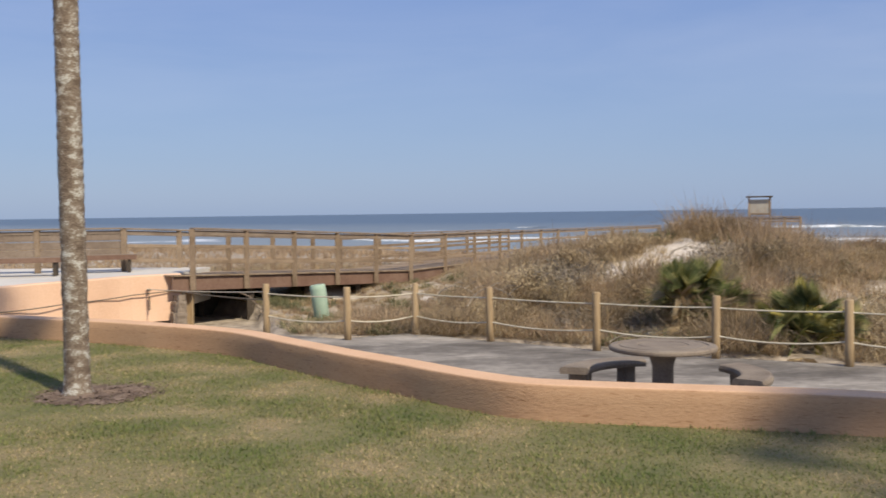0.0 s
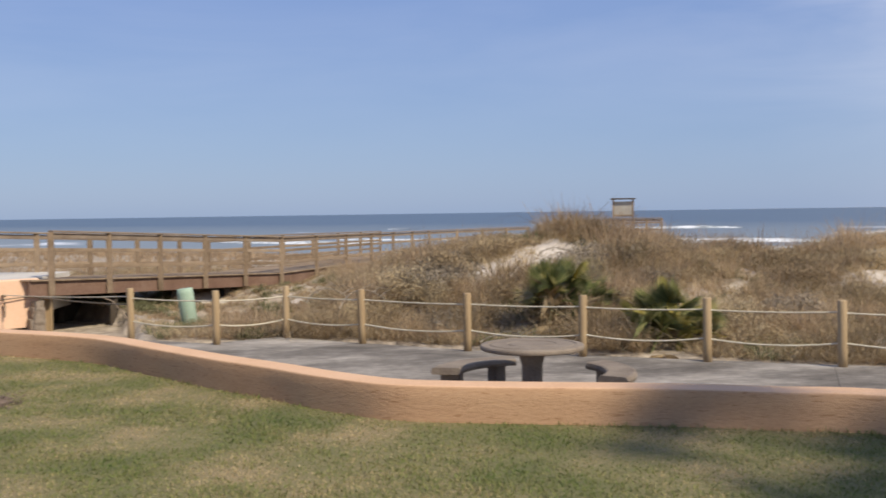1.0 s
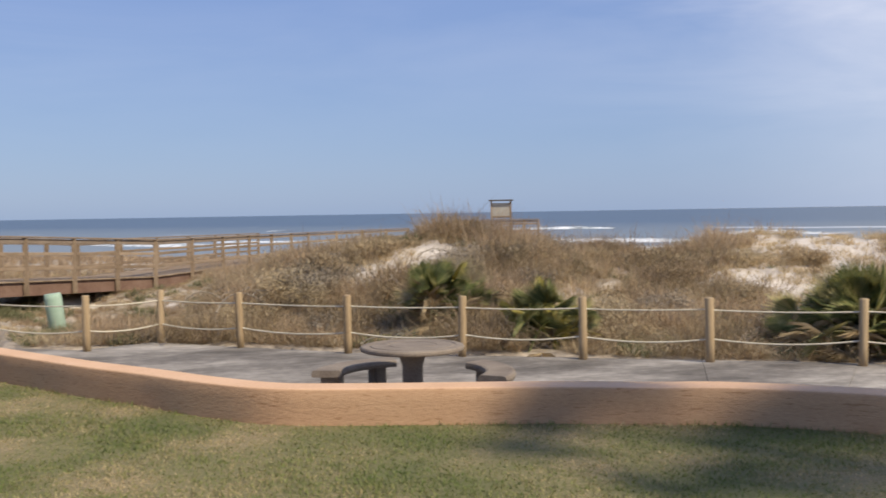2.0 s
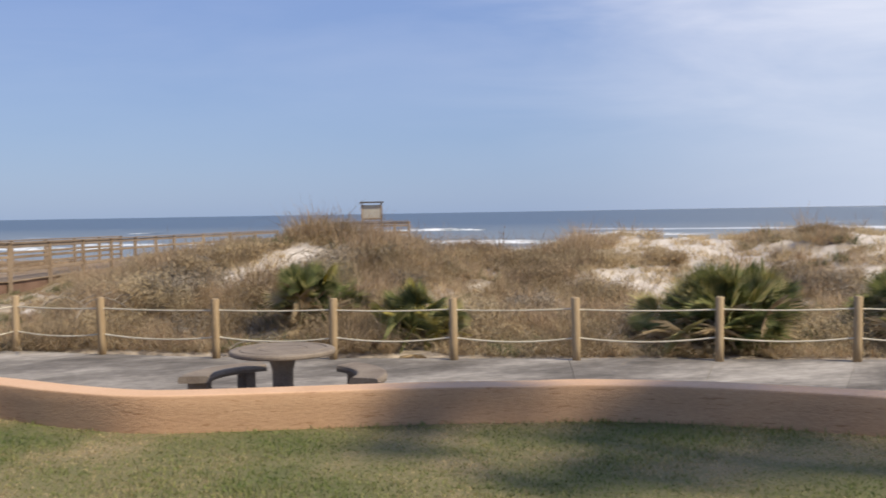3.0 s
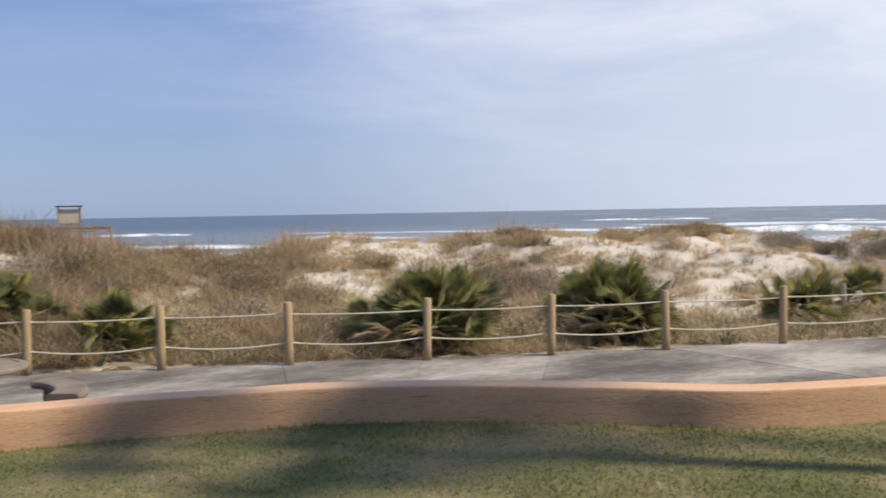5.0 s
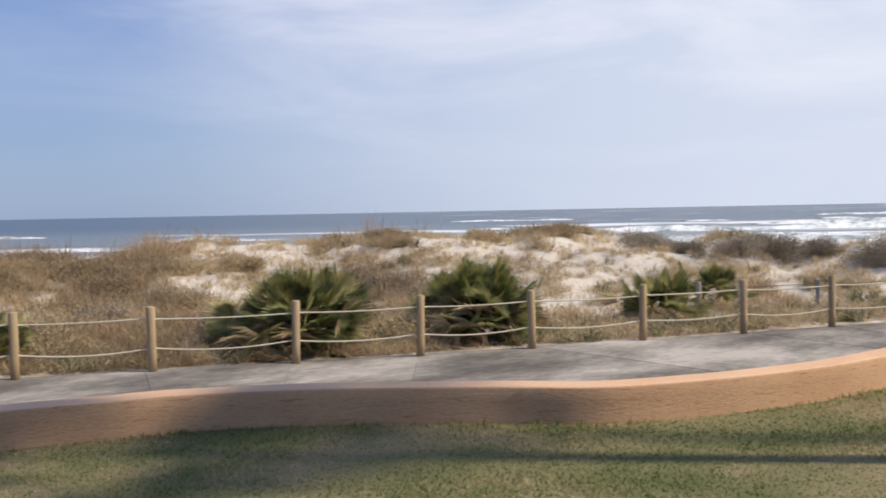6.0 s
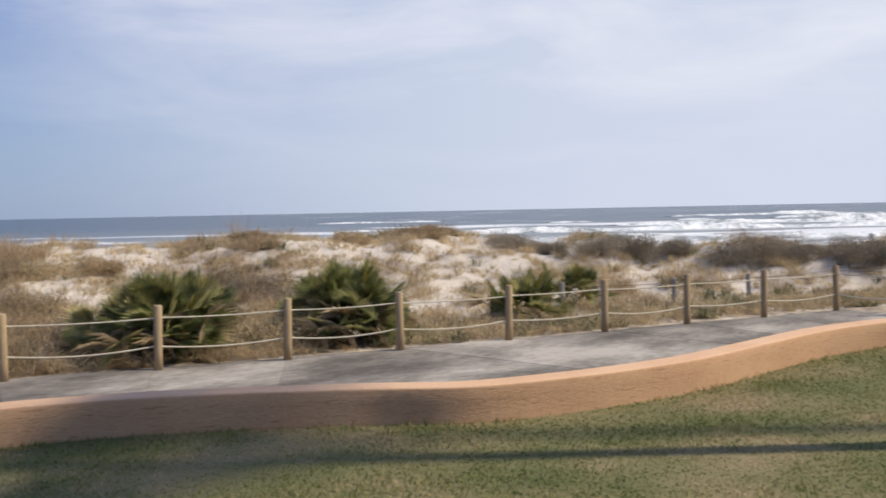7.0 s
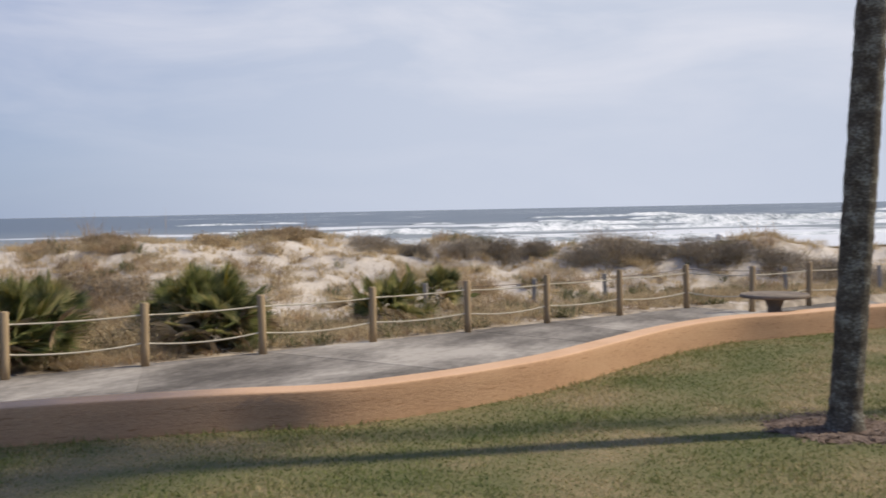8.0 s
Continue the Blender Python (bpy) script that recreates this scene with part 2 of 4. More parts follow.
def lathe_bm(profile, sides=32, bm=None, smooth=True):
    """A solid of revolution about z, from (radius, height) pairs, upwards."""
    bm = bm or bmesh.new()
    rings = [[bm.verts.new((r * math.cos(a), r * math.sin(a), z)) for a in (2 * math.pi * k / sides for k in range(sides))] for r, z in profile]
    for one, two in zip(rings, rings[1:]):
        for k in range(sides):
            f = bm.faces.new((one[k], one[(k + 1) % sides], two[(k + 1) % sides], two[k]))
            f.smooth = smooth
    bm.faces.new(rings[0][::-1])
    bm.faces.new(rings[-1])
    return bm


def spline(points, step=0.15):
    """A smooth line (Catmull-Rom) through points of the plan."""
    pts = [Vector(p) for p in points]
    pts = [2 * pts[0] - pts[1], *pts, 2 * pts[-1] - pts[-2]]
    out = []
    for a, b, c, d in zip(pts, pts[1:], pts[2:], pts[3:]):
        n = max(2, int((c - b).length / step))
        for k in range(n):
            t = k / n
            out.append(0.5 * (2 * b + (c - a) * t + (2 * a - 5 * b + 4 * c - d) * t * t + (3 * b - a - 3 * c + d) * t ** 3))
    out.append(pts[-2])
    return out


# ---- plan ----
PATIO_Z = -0.05
DECK_Z = 0.82
TERRACE_Z = 0.86
# lawn-side foot of the garden wall
WALL_LINE = [(-13.0, 20.4), (-10.4, 19.95), (-8.55, 19.35), (-7.75, 18.95), (-6.36, 18.3), (-5.36, 17.7), (-3.6, 16.45), (-2.42, 14.95), (-1.44, 13.65),
             (-0.63, 12.68), (-0.02, 11.9), (0.71, 11.15), (1.4, 10.83), (2.5, 10.5), (3.75, 10.15), (4.9, 9.68), (5.4, 9.52), (6.47, 8.78),
             (7.28, 7.97), (8.03, 7.12), (8.72, 6.25), (9.86, 5.61), (10.8, 5.24), (11.85, 4.95), (13.4, 4.75), (15.3, 4.48), (16.8, 3.98),
             (17.75, 3.27), (19.5, 2.1), (20.9, 0.6), (22.0, -1.5)]
# feet of the fence posts, along the seaward rim of the patio
POSTS = [(-3.52, 19.90), (-1.80, 18.74), (-0.56, 19.47), (0.84, 18.20), (2.55, 16.79), (4.26, 15.74), (5.96, 14.75), (7.64, 13.80), (9.52, 12.73),
         (11.27, 11.73), (13.03, 10.84), (14.98, 9.94), (16.87, 9.02), (18.74, 8.20), (20.52, 7.29), (22.6, 6.43), (22.21, 4.89), (23.95, 4.01),
         (25.75, 3.13)]
WALL_C = spline([(x, y, 0) for x, y in WALL_LINE], 0.2)
WALL_H, WALL_W = 0.41, 0.36


def sideways(line, i):
    d = (line[min(i + 1, len(line) - 1)] - line[max(i - 1, 0)]).normalized()
    return Vector((-d.y, d.x, 0))


SHORE = Vector((0.66, 0.751, 0))
# mounds of the dunes: x, y, half-widths across and along the shore, height
MOUNDS = [(6.0, 23.8, 4.0, 4.4, 1.30), (3.4, 24.2, 3.4, 3.0, 1.02), (9.8, 25.5, 3.6, 4.0, 0.92), (15.5, 24.5, 4.5, 6.0, 1.2), (17.0, 25.0, 2.4, 2.2, 0.55),
          (20.5, 21.5, 4.5, 5.0, 1.42), (24.0, 18.5, 4.0, 5.0, 1.2), (27.0, 15.5, 3.2, 5.0, 0.98), (29.5, 11.0, 3.0, 5.0, 1.0), (31.0, 5.5, 3.4, 6.0, 1.05), (36.0, -3.0, 6.0, 8.0, 1.0)]


def fence_gap(x, y):
    """How far a place lies seaward of the line of posts."""
    pts = [(-22.0, 36.0), (-9.0, 32.0), (-5.2, 27.0), (-3.6, 20.6), (-3.3, 19.9), (0.85, 18.78), (4.41, 16.15), (9.65, 13.0), (15.2, 10.15), (23.1, 6.6), (30.0, 1.0), (34.0, -10.0)]
    best = None
    for (ax, ay), (bx, by) in zip(pts, pts[1:]):
        dx, dy = bx - ax, by - ay
        t = min(1.0, max(0.0, ((x - ax) * dx + (y - ay) * dy) / (dx * dx + dy * dy)))
        ox, oy = x - ax - t * dx, y - ay - t * dy
        d = math.hypot(ox, oy)
        if best is None or d < abs(best):
            best = d if dx * oy - dy * ox > 0 else -d
    return best


def ground_z(x, y):
    gap = fence_gap(x, y)
    if gap < 0.3:
        if x < -3.0 and y > 21.6:
            return -0.55
        return PATIO_Z - 0.06 if gap > 0.1 else None
    s, a = SHORE.x * x + SHORE.y * y, SHORE.y * x - SHORE.x * y
    z = 0.0
    for mx, my, across, along, h in MOUNDS:
        u, v = SHORE.x * (x - mx) + SHORE.y * (y - my), SHORE.y * (x - mx) - SHORE.x * (y - my)
        z = max(z, h * math.exp(-(u / across) ** 2 - (v / along) ** 2)) + 0.25 * min(z, h * math.exp(-(u / across) ** 2 - (v / along) ** 2))
    low = min(1.0, max(0.0, (a + 2.0) / 6.0))
    rise = min(1.0, max(0.0, gap - 2.8 * low) / (3.0 - 1.2 * low))
    dip = 0.55 * math.exp(-((x + 3.6) / 3.2) ** 2 - ((y - 25.8) / 3.4) ** 2) + 0.55 * math.exp(-((x + 1.4) / 1.9) ** 2 - ((y - 26.0) / 4.2) ** 2)
    rough = 0.28 * noise.fractal((x * 0.35, y * 0.35, 0.0), 1.0, 2.0, 4)
    fall = min(1.0, max(0.0, (s - 34.0) / 40.0))
    rough += 0.10 * noise.fractal((x * 1.3, y * 1.3, 4.0), 1.0, 2.0, 3)
    z = PATIO_Z - 0.06 + rise * (z + rough * (1 - 0.7 * fall) + 0.1 - dip)
    return z * (1 - fall) - 1.75 * fall * fall * (3 - 2 * fall) if s < 74 else -1.75


# ---- ground, one sheet from the lawn to the sea ----
def build_ground():
    turns = [radians(a) for a in np.concatenate([np.arange(-180, -40, 6.0), np.arange(-40, 100, 0.5), np.arange(100, 181, 6.0)])]
    fars = np.concatenate([[0.0], np.arange(2, 14, 1.0), np.arange(14, 46, 0.25), 46 * 1.06 ** np.arange(0, 82)])
    verts = []
    for far in fars:
        for a in turns:
            x, y = far * math.sin(a), far * math.cos(a)
            z = ground_z(x, y)
            behind = math.cos(a - radians(25)) < 0.15
            verts.append((x, y, -0.3 if z is None or behind else z))
    n = len(turns)
    i, j = np.meshgrid(np.arange(len(fars) - 1), np.arange(n - 1), indexing="ij")
    k = (i * n + j).ravel()
    me = mesh_of("ground", verts, np.stack([k, k + n, k + n + 1, k + 1], 1), M_GROUND, True)
    grown = me.color_attributes.new("litter", "FLOAT_COLOR", "POINT")
    values = np.ones((len(verts), 4), np.float32)
    for q, (x, y, z) in enumerate(verts):
        values[q, :3] = min(1.0, max(0.0, 0.5 + 1.4 * cover(x, y))) if 12 < math.hypot(x, y) < 130 and y > -20 else 0.0
    grown.data.foreach_set("color", values.ravel())
    return me


def thick(x, y, scale=0.35, seed=0.0):
    return noise.fractal((x * scale, y * scale, seed), 1.0, 2.0, 3)


# open sand on the dune faces: x, y, half-widths across and along the view
BARE = [(3.5, 21.5, 0.9, 1.0), (4.2, 21.6, 1.0, 1.0), (3.9, 22.0, 0.8, 1.2), (4.6, 22.3, 1.0, 1.2), (5.3, 22.6, 1.0, 1.2), (5.9, 22.9, 0.75, 1.0), (7.4, 19.9, 0.4, 0.9), (10.0, 18.6, 0.5, 0.6), (9.6, 21.8, 0.6, 0.6), (8.9, 20.6, 0.4, 0.9), (10.4, 20.0, 0.6, 0.8), (12.2, 18.6, 0.7, 0.6), (12.4, 21.8, 0.9, 0.8), (10.9, 22.6, 0.6, 0.6), (13.0, 20.6, 0.9, 0.6), (14.6, 22.2, 1.3, 0.8), (16.0, 22.6, 1.5, 0.9), (20.5, 19.0, 1.6, 1.6), (23.5, 16.5, 1.4, 1.4)]


def cover(x, y):
    """How thickly a place is grown over: above 0 it is."""
    a = math.degrees(math.atan2(x, y))
    c = 0.45 * thick(x, y) + 0.55 * thick(x, y, 1.15, 5.0) + 0.4 * thick(x, y, 2.7, 11.0) + (0.36 if a < 20 else 0.16 if a < 30 else -0.10 if a < 50 else -0.06)
    gap = fence_gap(x, y)
    c += 0.5 * max(0.0, 1 - gap / 3.0)
    if a > 46 and gap > 3.4:
        c -= 0.12
    for bx, by, r, q in BARE:
        d = math.hypot(x - bx, y - by) / r
        if d < 1.3:
            c -= 0.6 * (1.3 - d)
    s = SHORE.x * x + SHORE.y * y
    return c - max(0.0, (s - (62 if a < 8 else 42)) / 12.0)


def ground_material():
    """Pale sand, under dead leaves and roots where plants grow."""
    m = material("dune_sand", [(0.30, (0.40, 0.345, 0.285)), (0.5, (0.56, 0.50, 0.43)), (0.68, (0.66, 0.60, 0.525))], 0.5, 12, 0.95, 0.6)
    n, l = m.node_tree.nodes, m.node_tree.links
    b = n["Principled BSDF"]
    litter = n.new("ShaderNodeVertexColor")
    litter.layer_name = "litter"
    brown = n.new("ShaderNodeValToRGB")
    els = brown.color_ramp.elements
    els[0].position, els[0].color = 0.35, (0.24, 0.195, 0.145, 1)
    els[1].position, els[1].color = 0.65, (0.46, 0.385, 0.295, 1)
    grain = n.new("ShaderNodeTexNoise")
    grain.inputs["Scale"].default_value, grain.inputs["Detail"].default_value = 4.5, 9.0
    l.new(n.new("ShaderNodeNewGeometry").outputs["Position"], grain.inputs["Vector"])
    l.new(grain.outputs["Fac"], brown.inputs["Fac"])
    rag = n.new("ShaderNodeMath")
    rag.operation = "ADD"
    l.new(litter.outputs["Color"], rag.inputs[0])
    l.new(grain.outputs["Fac"], rag.inputs[1])
    edge = n.new("ShaderNodeMapRange")
    edge.inputs["From Min"].default_value, edge.inputs["From Max"].default_value = 0.78, 1.12
    l.new(rag.outputs[0], edge.inputs["Value"])
    mix = n.new("ShaderNodeMix")
    mix.data_type = "RGBA"
    l.new(edge.outputs["Result"], mix.inputs["Factor"])
    l.new(b.inputs["Base Color"].links[0].from_socket, mix.inputs["A"])
    l.new(brown.outputs["Color"], mix.inputs["B"])
    l.new(mix.outputs["Result"], b.inputs["Base Color"])
    return m


M_GROUND = ground_material()
ground = tagged(new("ground", build_ground()), "pale sandy ground of the dunes and beach", "ground", "", "structure")

# lawn soil, a sheet just above the ground on the landward side of the wall
M_SOIL = material("lawn_thatch", [(0.34, (0.095, 0.105, 0.040)), (0.48, (0.155, 0.145, 0.064)), (0.62, (0.27, 0.205, 0.115))], 0.75, 30, 1.0, 0.9, coarse_mix=0.5)


def build_lawn():
    bm = bmesh.new()
    rim = [bm.verts.new((p.x + 0.1 * sideways(WALL_C, i).x, p.y + 0.1 * sideways(WALL_C, i).y, 0.006)) for i, p in enumerate(WALL_C)]
    back = [bm.verts.new((x, y, 0.006)) for x, y in ((22, -12), (-13, -12))]
    f = bm.faces.new(rim + back)
    bmesh.ops.triangulate(bm, faces=[f])
    return part("lawn", bm, M_SOIL)


lawn = tagged(build_lawn(), "short green lawn with dry straw patches", "lawn", "", "structure")


# ---- sea ----
def sea_material():
    m = bpy.data.materials.new("sea_water")
    m.use_nodes = True
    n, l = m.node_tree.nodes, m.node_tree.links
    b = n["Principled BSDF"]
    b.inputs["Roughness"].default_value = 0.35
    b.inputs["Specular IOR Level"].default_value = 0.16
    geo = n.new("ShaderNodeNewGeometry")
    mp = n.new("ShaderNodeMapping")
    mp.vector_type = "TEXTURE"
    mp.inputs["Rotation"].default_value = (0, 0, math.atan2(SHORE.y, SHORE.x))
    l.new(geo.outputs["Position"], mp.inputs["Vector"])
    # now x runs out to sea, y along the shore
    st = n.new("ShaderNodeMapping")
    st.inputs["Scale"].default_value = (1.0, 0.42, 1.0)
    l.new(mp.outputs["Vector"], st.inputs["Vector"])
    foam, swell = n.new("ShaderNodeTexNoise"), n.new("ShaderNodeTexNoise")
    foam.inputs["Scale"].default_value, foam.inputs["Detail"].default_value = 0.028, 7.0
    foam.inputs["Roughness"].default_value = 0.6
    foam.inputs["Distortion"].default_value = 1.2
    swell.inputs["Scale"].default_value, swell.inputs["Detail"].default_value = 0.35, 5.0
    l.new(st.outputs["Vector"], foam.inputs["Vector"])
    l.new(st.outputs["Vector"], swell.inputs["Vector"])
    sep = n.new("ShaderNodeSeparateXYZ")
    l.new(mp.outputs["Vector"], sep.inputs[0])
    near = n.new("ShaderNodeMapRange")
    near.inputs["From Min"].default_value, near.inputs["From Max"].default_value = 76.0, 330.0
    near.inputs["To Min"].default_value, near.inputs["To Max"].default_value = 0.085, -0.075
    l.new(sep.outputs["X"], near.inputs["Value"])
    calm = n.new("ShaderNodeMapRange")
    calm.inputs["From Min"].default_value, calm.inputs["From Max"].default_value = -90.0, 60.0
    calm.inputs["To Min"].default_value, calm.inputs["To Max"].default_value = 0.03, -0.10
    l.new(sep.outputs["Y"], calm.inputs["Value"])
    surf = n.new("ShaderNodeMath")
    l.new(near.outputs["Result"], surf.inputs[0])
    l.new(calm.outputs["Result"], surf.inputs[1])
    add = n.new("ShaderNodeMath")
    l.new(foam.outputs["Fac"], add.inputs[0])
    l.new(surf.outputs[0], add.inputs[1])
    white = n.new("ShaderNodeValToRGB")
    white.color_ramp.elements[0].position, white.color_ramp.elements[1].position = 0.55, 0.60
    l.new(add.outputs[0], white.inputs["Fac"])
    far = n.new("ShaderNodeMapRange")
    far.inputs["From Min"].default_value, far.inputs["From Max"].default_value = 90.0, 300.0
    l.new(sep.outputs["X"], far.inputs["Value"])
    # bluer offshore; the far colour is also paled, painting in horizon haze
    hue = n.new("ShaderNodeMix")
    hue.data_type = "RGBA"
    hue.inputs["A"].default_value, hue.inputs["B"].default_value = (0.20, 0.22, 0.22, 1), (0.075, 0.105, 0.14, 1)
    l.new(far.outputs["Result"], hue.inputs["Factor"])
    both = n.new("ShaderNodeMix")
    both.data_type = "RGBA"
    both.inputs["B"].default_value = (0.70, 0.71, 0.72, 1)
    l.new(white.outputs["Color"], both.inputs["Factor"])
    l.new(hue.outputs["Result"], both.inputs["A"])
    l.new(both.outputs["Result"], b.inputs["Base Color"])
    bp = n.new("ShaderNodeBump")
    bp.inputs["Strength"].default_value, bp.inputs["Distance"].default_value = 0.6, 0.4
    l.new(swell.outputs["Fac"], bp.inputs["Height"])
    l.new(bp.outputs["Normal"], b.inputs["Normal"])
    return m


def build_sea():
    along = Vector((SHORE.y, -SHORE.x, 0))
    verts, rows = [], [70.0 * 1.05 ** k for k in range(86)]
    cols = np.linspace(-1, 1, 61)
    for s in rows:
        for c in cols:
            p = SHORE * s + along * (c * (420 + s * 3.0))
            verts.append((p.x, p.y, -1.5 + 0.12 * noise.noise((s * 0.05, c * 9, 0))))
    n = len(cols)
    i, j = np.meshgrid(np.arange(len(rows) - 1), np.arange(n - 1), indexing="ij")
    k = (i * n + j).ravel()
    return mesh_of("sea", verts, np.stack([k, k + n, k + n + 1, k + 1], 1), sea_material(), True)


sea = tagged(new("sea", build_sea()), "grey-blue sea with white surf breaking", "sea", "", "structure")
M_FOAM = material("white_surf", [(0.40, (0.22, 0.25, 0.27)), (0.48, (0.52, 0.55, 0.56)), (0.58, (0.80, 0.81, 0.81))], 0.22, 1.1, 0.9, 0.5)


def breaker(out, height, seed, bias):
    """One line of breaking surf along the shore: a foaming roll that swells and dies away along its length."""
    along = Vector((SHORE.y, -SHORE.x, 0))
    verts, faces, alive = [], [], []
    span = np.arange(-150.0, 330.0, 0.8)
    prof = ((-2.6, -0.3), (-1.9, 0.25), (-1.1, 0.7), (-0.3, 1.0), (0.8, 0.85), (2.4, 0.4), (5.0, -0.3))
    for a in span:
        swell = 0.8 * noise.noise((a * 0.016, seed, 0.0)) + 0.35 * noise.noise((a * 0.06, seed, 4.0)) + bias + 0.0013 * a
        h = height * min(1.0, max(0.0, 2.4 * swell))
        s0 = out + 7.0 * noise.noise((a * 0.012, seed, 9.0)) + 1.2 * noise.noise((a * 0.11, seed, 2.0))
        alive.append(h > 0.06 * height)
        for o, z in prof:
            rag = 1 + 0.3 * noise.noise((a * 0.7, o * 0.8, seed)) + 0.2 * noise.noise((a * 1.9, o, seed + 5))
            p = SHORE * (s0 + o) + along * a
            verts.append((p.x, p.y, -1.46 + h * z * rag))
    n = len(prof)
    for i in range(len(span) - 1):
        if alive[i] and alive[i + 1]:
            faces += [(i * n + k, (i + 1) * n + k, (i + 1) * n + k + 1, i * n + k + 1) for k in range(n - 1)]
    ob = new("breaker", mesh_of("breaker", verts, faces, M_FOAM, True))
    ob.parent = sea


for out, height, seed, bias in ((84, 0.25, 1.3, -0.15), (98, 0.4, 2.7, 0.1), (116, 0.6, 4.1, 0.12), (150, 0.85, 7.2, -0.02), (192, 1.15, 8.8, 0.04), (250, 1.2, 9.4, -0.18), (330, 1.2, 11.6, -0.3)):
    breaker(out, height, seed, bias)


# ---- garden wall ----
def build_wall():
    """Serpentine rendered wall with a rounded top."""
    bm = bmesh.new()
    rings = []
    for i, p in enumerate(WALL_C):
        s = sideways(WALL_C, i)
        jig = 0.012 * noise.noise((p.x * 0.8, p.y * 0.8, 3.0))
        prof = [(0, -0.2), (0, 0.1), (0.004 + jig, 0.25), (0, WALL_H - 0.03), (0.008, WALL_H - 0.01), (0.03, WALL_H), (WALL_W - 0.03, WALL_H + 0.004), (WALL_W - 0.006, WALL_H - 0.015), (WALL_W, WALL_H - 0.05), (WALL_W, -0.2)]
        rings.append([bm.verts.new(p + s * o + Vector((0, 0, z))) for o, z in prof])
    for one, two in zip(rings, rings[1:]):
        for k in range(len(one) - 1):
            f = bm.faces.new((one[k], two[k], two[k + 1], one[k + 1]))
            f.smooth = k not in (4, 5)
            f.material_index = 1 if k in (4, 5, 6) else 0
    bm.faces.new(rings[0])
    bm.faces.new(rings[-1][::-1])
    bmesh.ops.recalc_face_normals(bm, faces=bm.faces)
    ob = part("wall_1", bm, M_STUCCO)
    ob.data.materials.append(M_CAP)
    return ob


tagged(build_wall(), "low curving garden wall of peach-coloured rough stucco", "wall", "", "structure")


# ---- patio ----
def build_patio():
    """Cast slabs side by side, parted by open joints, on a bed of dark soil."""
    outer = [Vector((x, y, 0)) for x, y in POSTS]
    mid = Vector((8, 8, 0))
    outer = [q + (q - mid).normalized() * 0.22 for q in outer]
    inner_line = [p + sideways(WALL_C, i) * (WALL_W - 0.04) for i, p in enumerate(WALL_C)]
    marks = [0, 3, 7, 8, 9, 10, 11, 12, 13, 14, 15, 18]
    near = [min(range(len(inner_line)), key=lambda i, q=outer[k]: (inner_line[i] - q).length) for k in marks]
    near = sorted(near)
    near[0], near[-1] = near[0] - 6, len(inner_line) - 12
    bed = bmesh.new()
    f = bed.faces.new([bed.verts.new((q.x, q.y, PATIO_Z - 0.03)) for q in inner_line[near[0]:near[-1] + 1] + outer[::-1]])
    bmesh.ops.triangulate(bed, faces=[f])
    bmesh.ops.recalc_face_normals(bed, faces=bed.faces)
    base = tagged(part("pavement", bed, M_CAST), "weathered grey concrete patio slabs with dark stains", "patio", "", "structure")
    for k, (a, b) in enumerate(zip(marks, marks[1:])):
        ring = inner_line[near[k]:near[k + 1] + 1] + outer[a:b + 1][::-1]
        c = sum(ring, Vector()) / len(ring)
        bm = bmesh.new()
        top = [bm.verts.new(Vector((q.x, q.y, PATIO_Z + 0.004 * (k % 3))) + (c - q).normalized() * 0.005) for q in ring]
        face = bm.faces.new(top)
        low = bmesh.ops.extrude_face_region(bm, geom=[face])
        bmesh.ops.translate(bm, verts=[v for v in low["geom"] if isinstance(v, bmesh.types.BMVert)], vec=(0, 0, -0.13))
        bmesh.ops.triangulate(bm, faces=[g for g in bm.faces if len(g.verts) > 4])
        bmesh.ops.recalc_face_normals(bm, faces=bm.faces)
        part("slab", bm, M_CONCRETE, base)


build_patio()

# ---- rope fence ----
fence = thing("rope_fence", "pine post fence with two pale ropes along the patio", "fence", at=(*POSTS[0], PATIO_Z))
POST_H = 0.99


def post_mesh():
    bm = lathe_bm([(0.068, -0.05), (0.066, 0.3), (0.066, POST_H - 0.02), (0.055, POST_H)], 12)
    me = bpy.data.meshes.new("post")
    bm.to_mesh(me)
    bm.free()
    me.materials.append(M_POST)
    return me


post_me = post_mesh()
foot = Vector((*POSTS[0], PATIO_Z))
for i, (x, y) in enumerate(POSTS):
    lean = (random.uniform(-1.2, 1.2), random.uniform(-1.2, 1.2))
    piece("post", post_me, fence, pose(x - foot.x, y - foot.y, 0, *lean, random.uniform(0, 360)))


def sagging(a, b, sag, n=12):
    a, b = Vector(a), Vector(b)
    return [a.lerp(b, k / n) - Vector((0, 0, 4 * sag * (k / n) * (1 - k / n))) for k in range(n + 1)]


for i, (p, q) in enumerate(zip(POSTS, POSTS[1:])):
    for high, sag, r in ((0.80, 0.018, 0.013), (0.36, 0.055, 0.014)):
        a, b = (p[0] - foot.x, p[1] - foot.y, high), (q[0] - foot.x, q[1] - foot.y, high + random.uniform(-0.015, 0.015))
        part("rope", tube_bm(sagging(a, b, sag * random.uniform(0.8, 1.4)), r, 6), M_ROPE, fence)


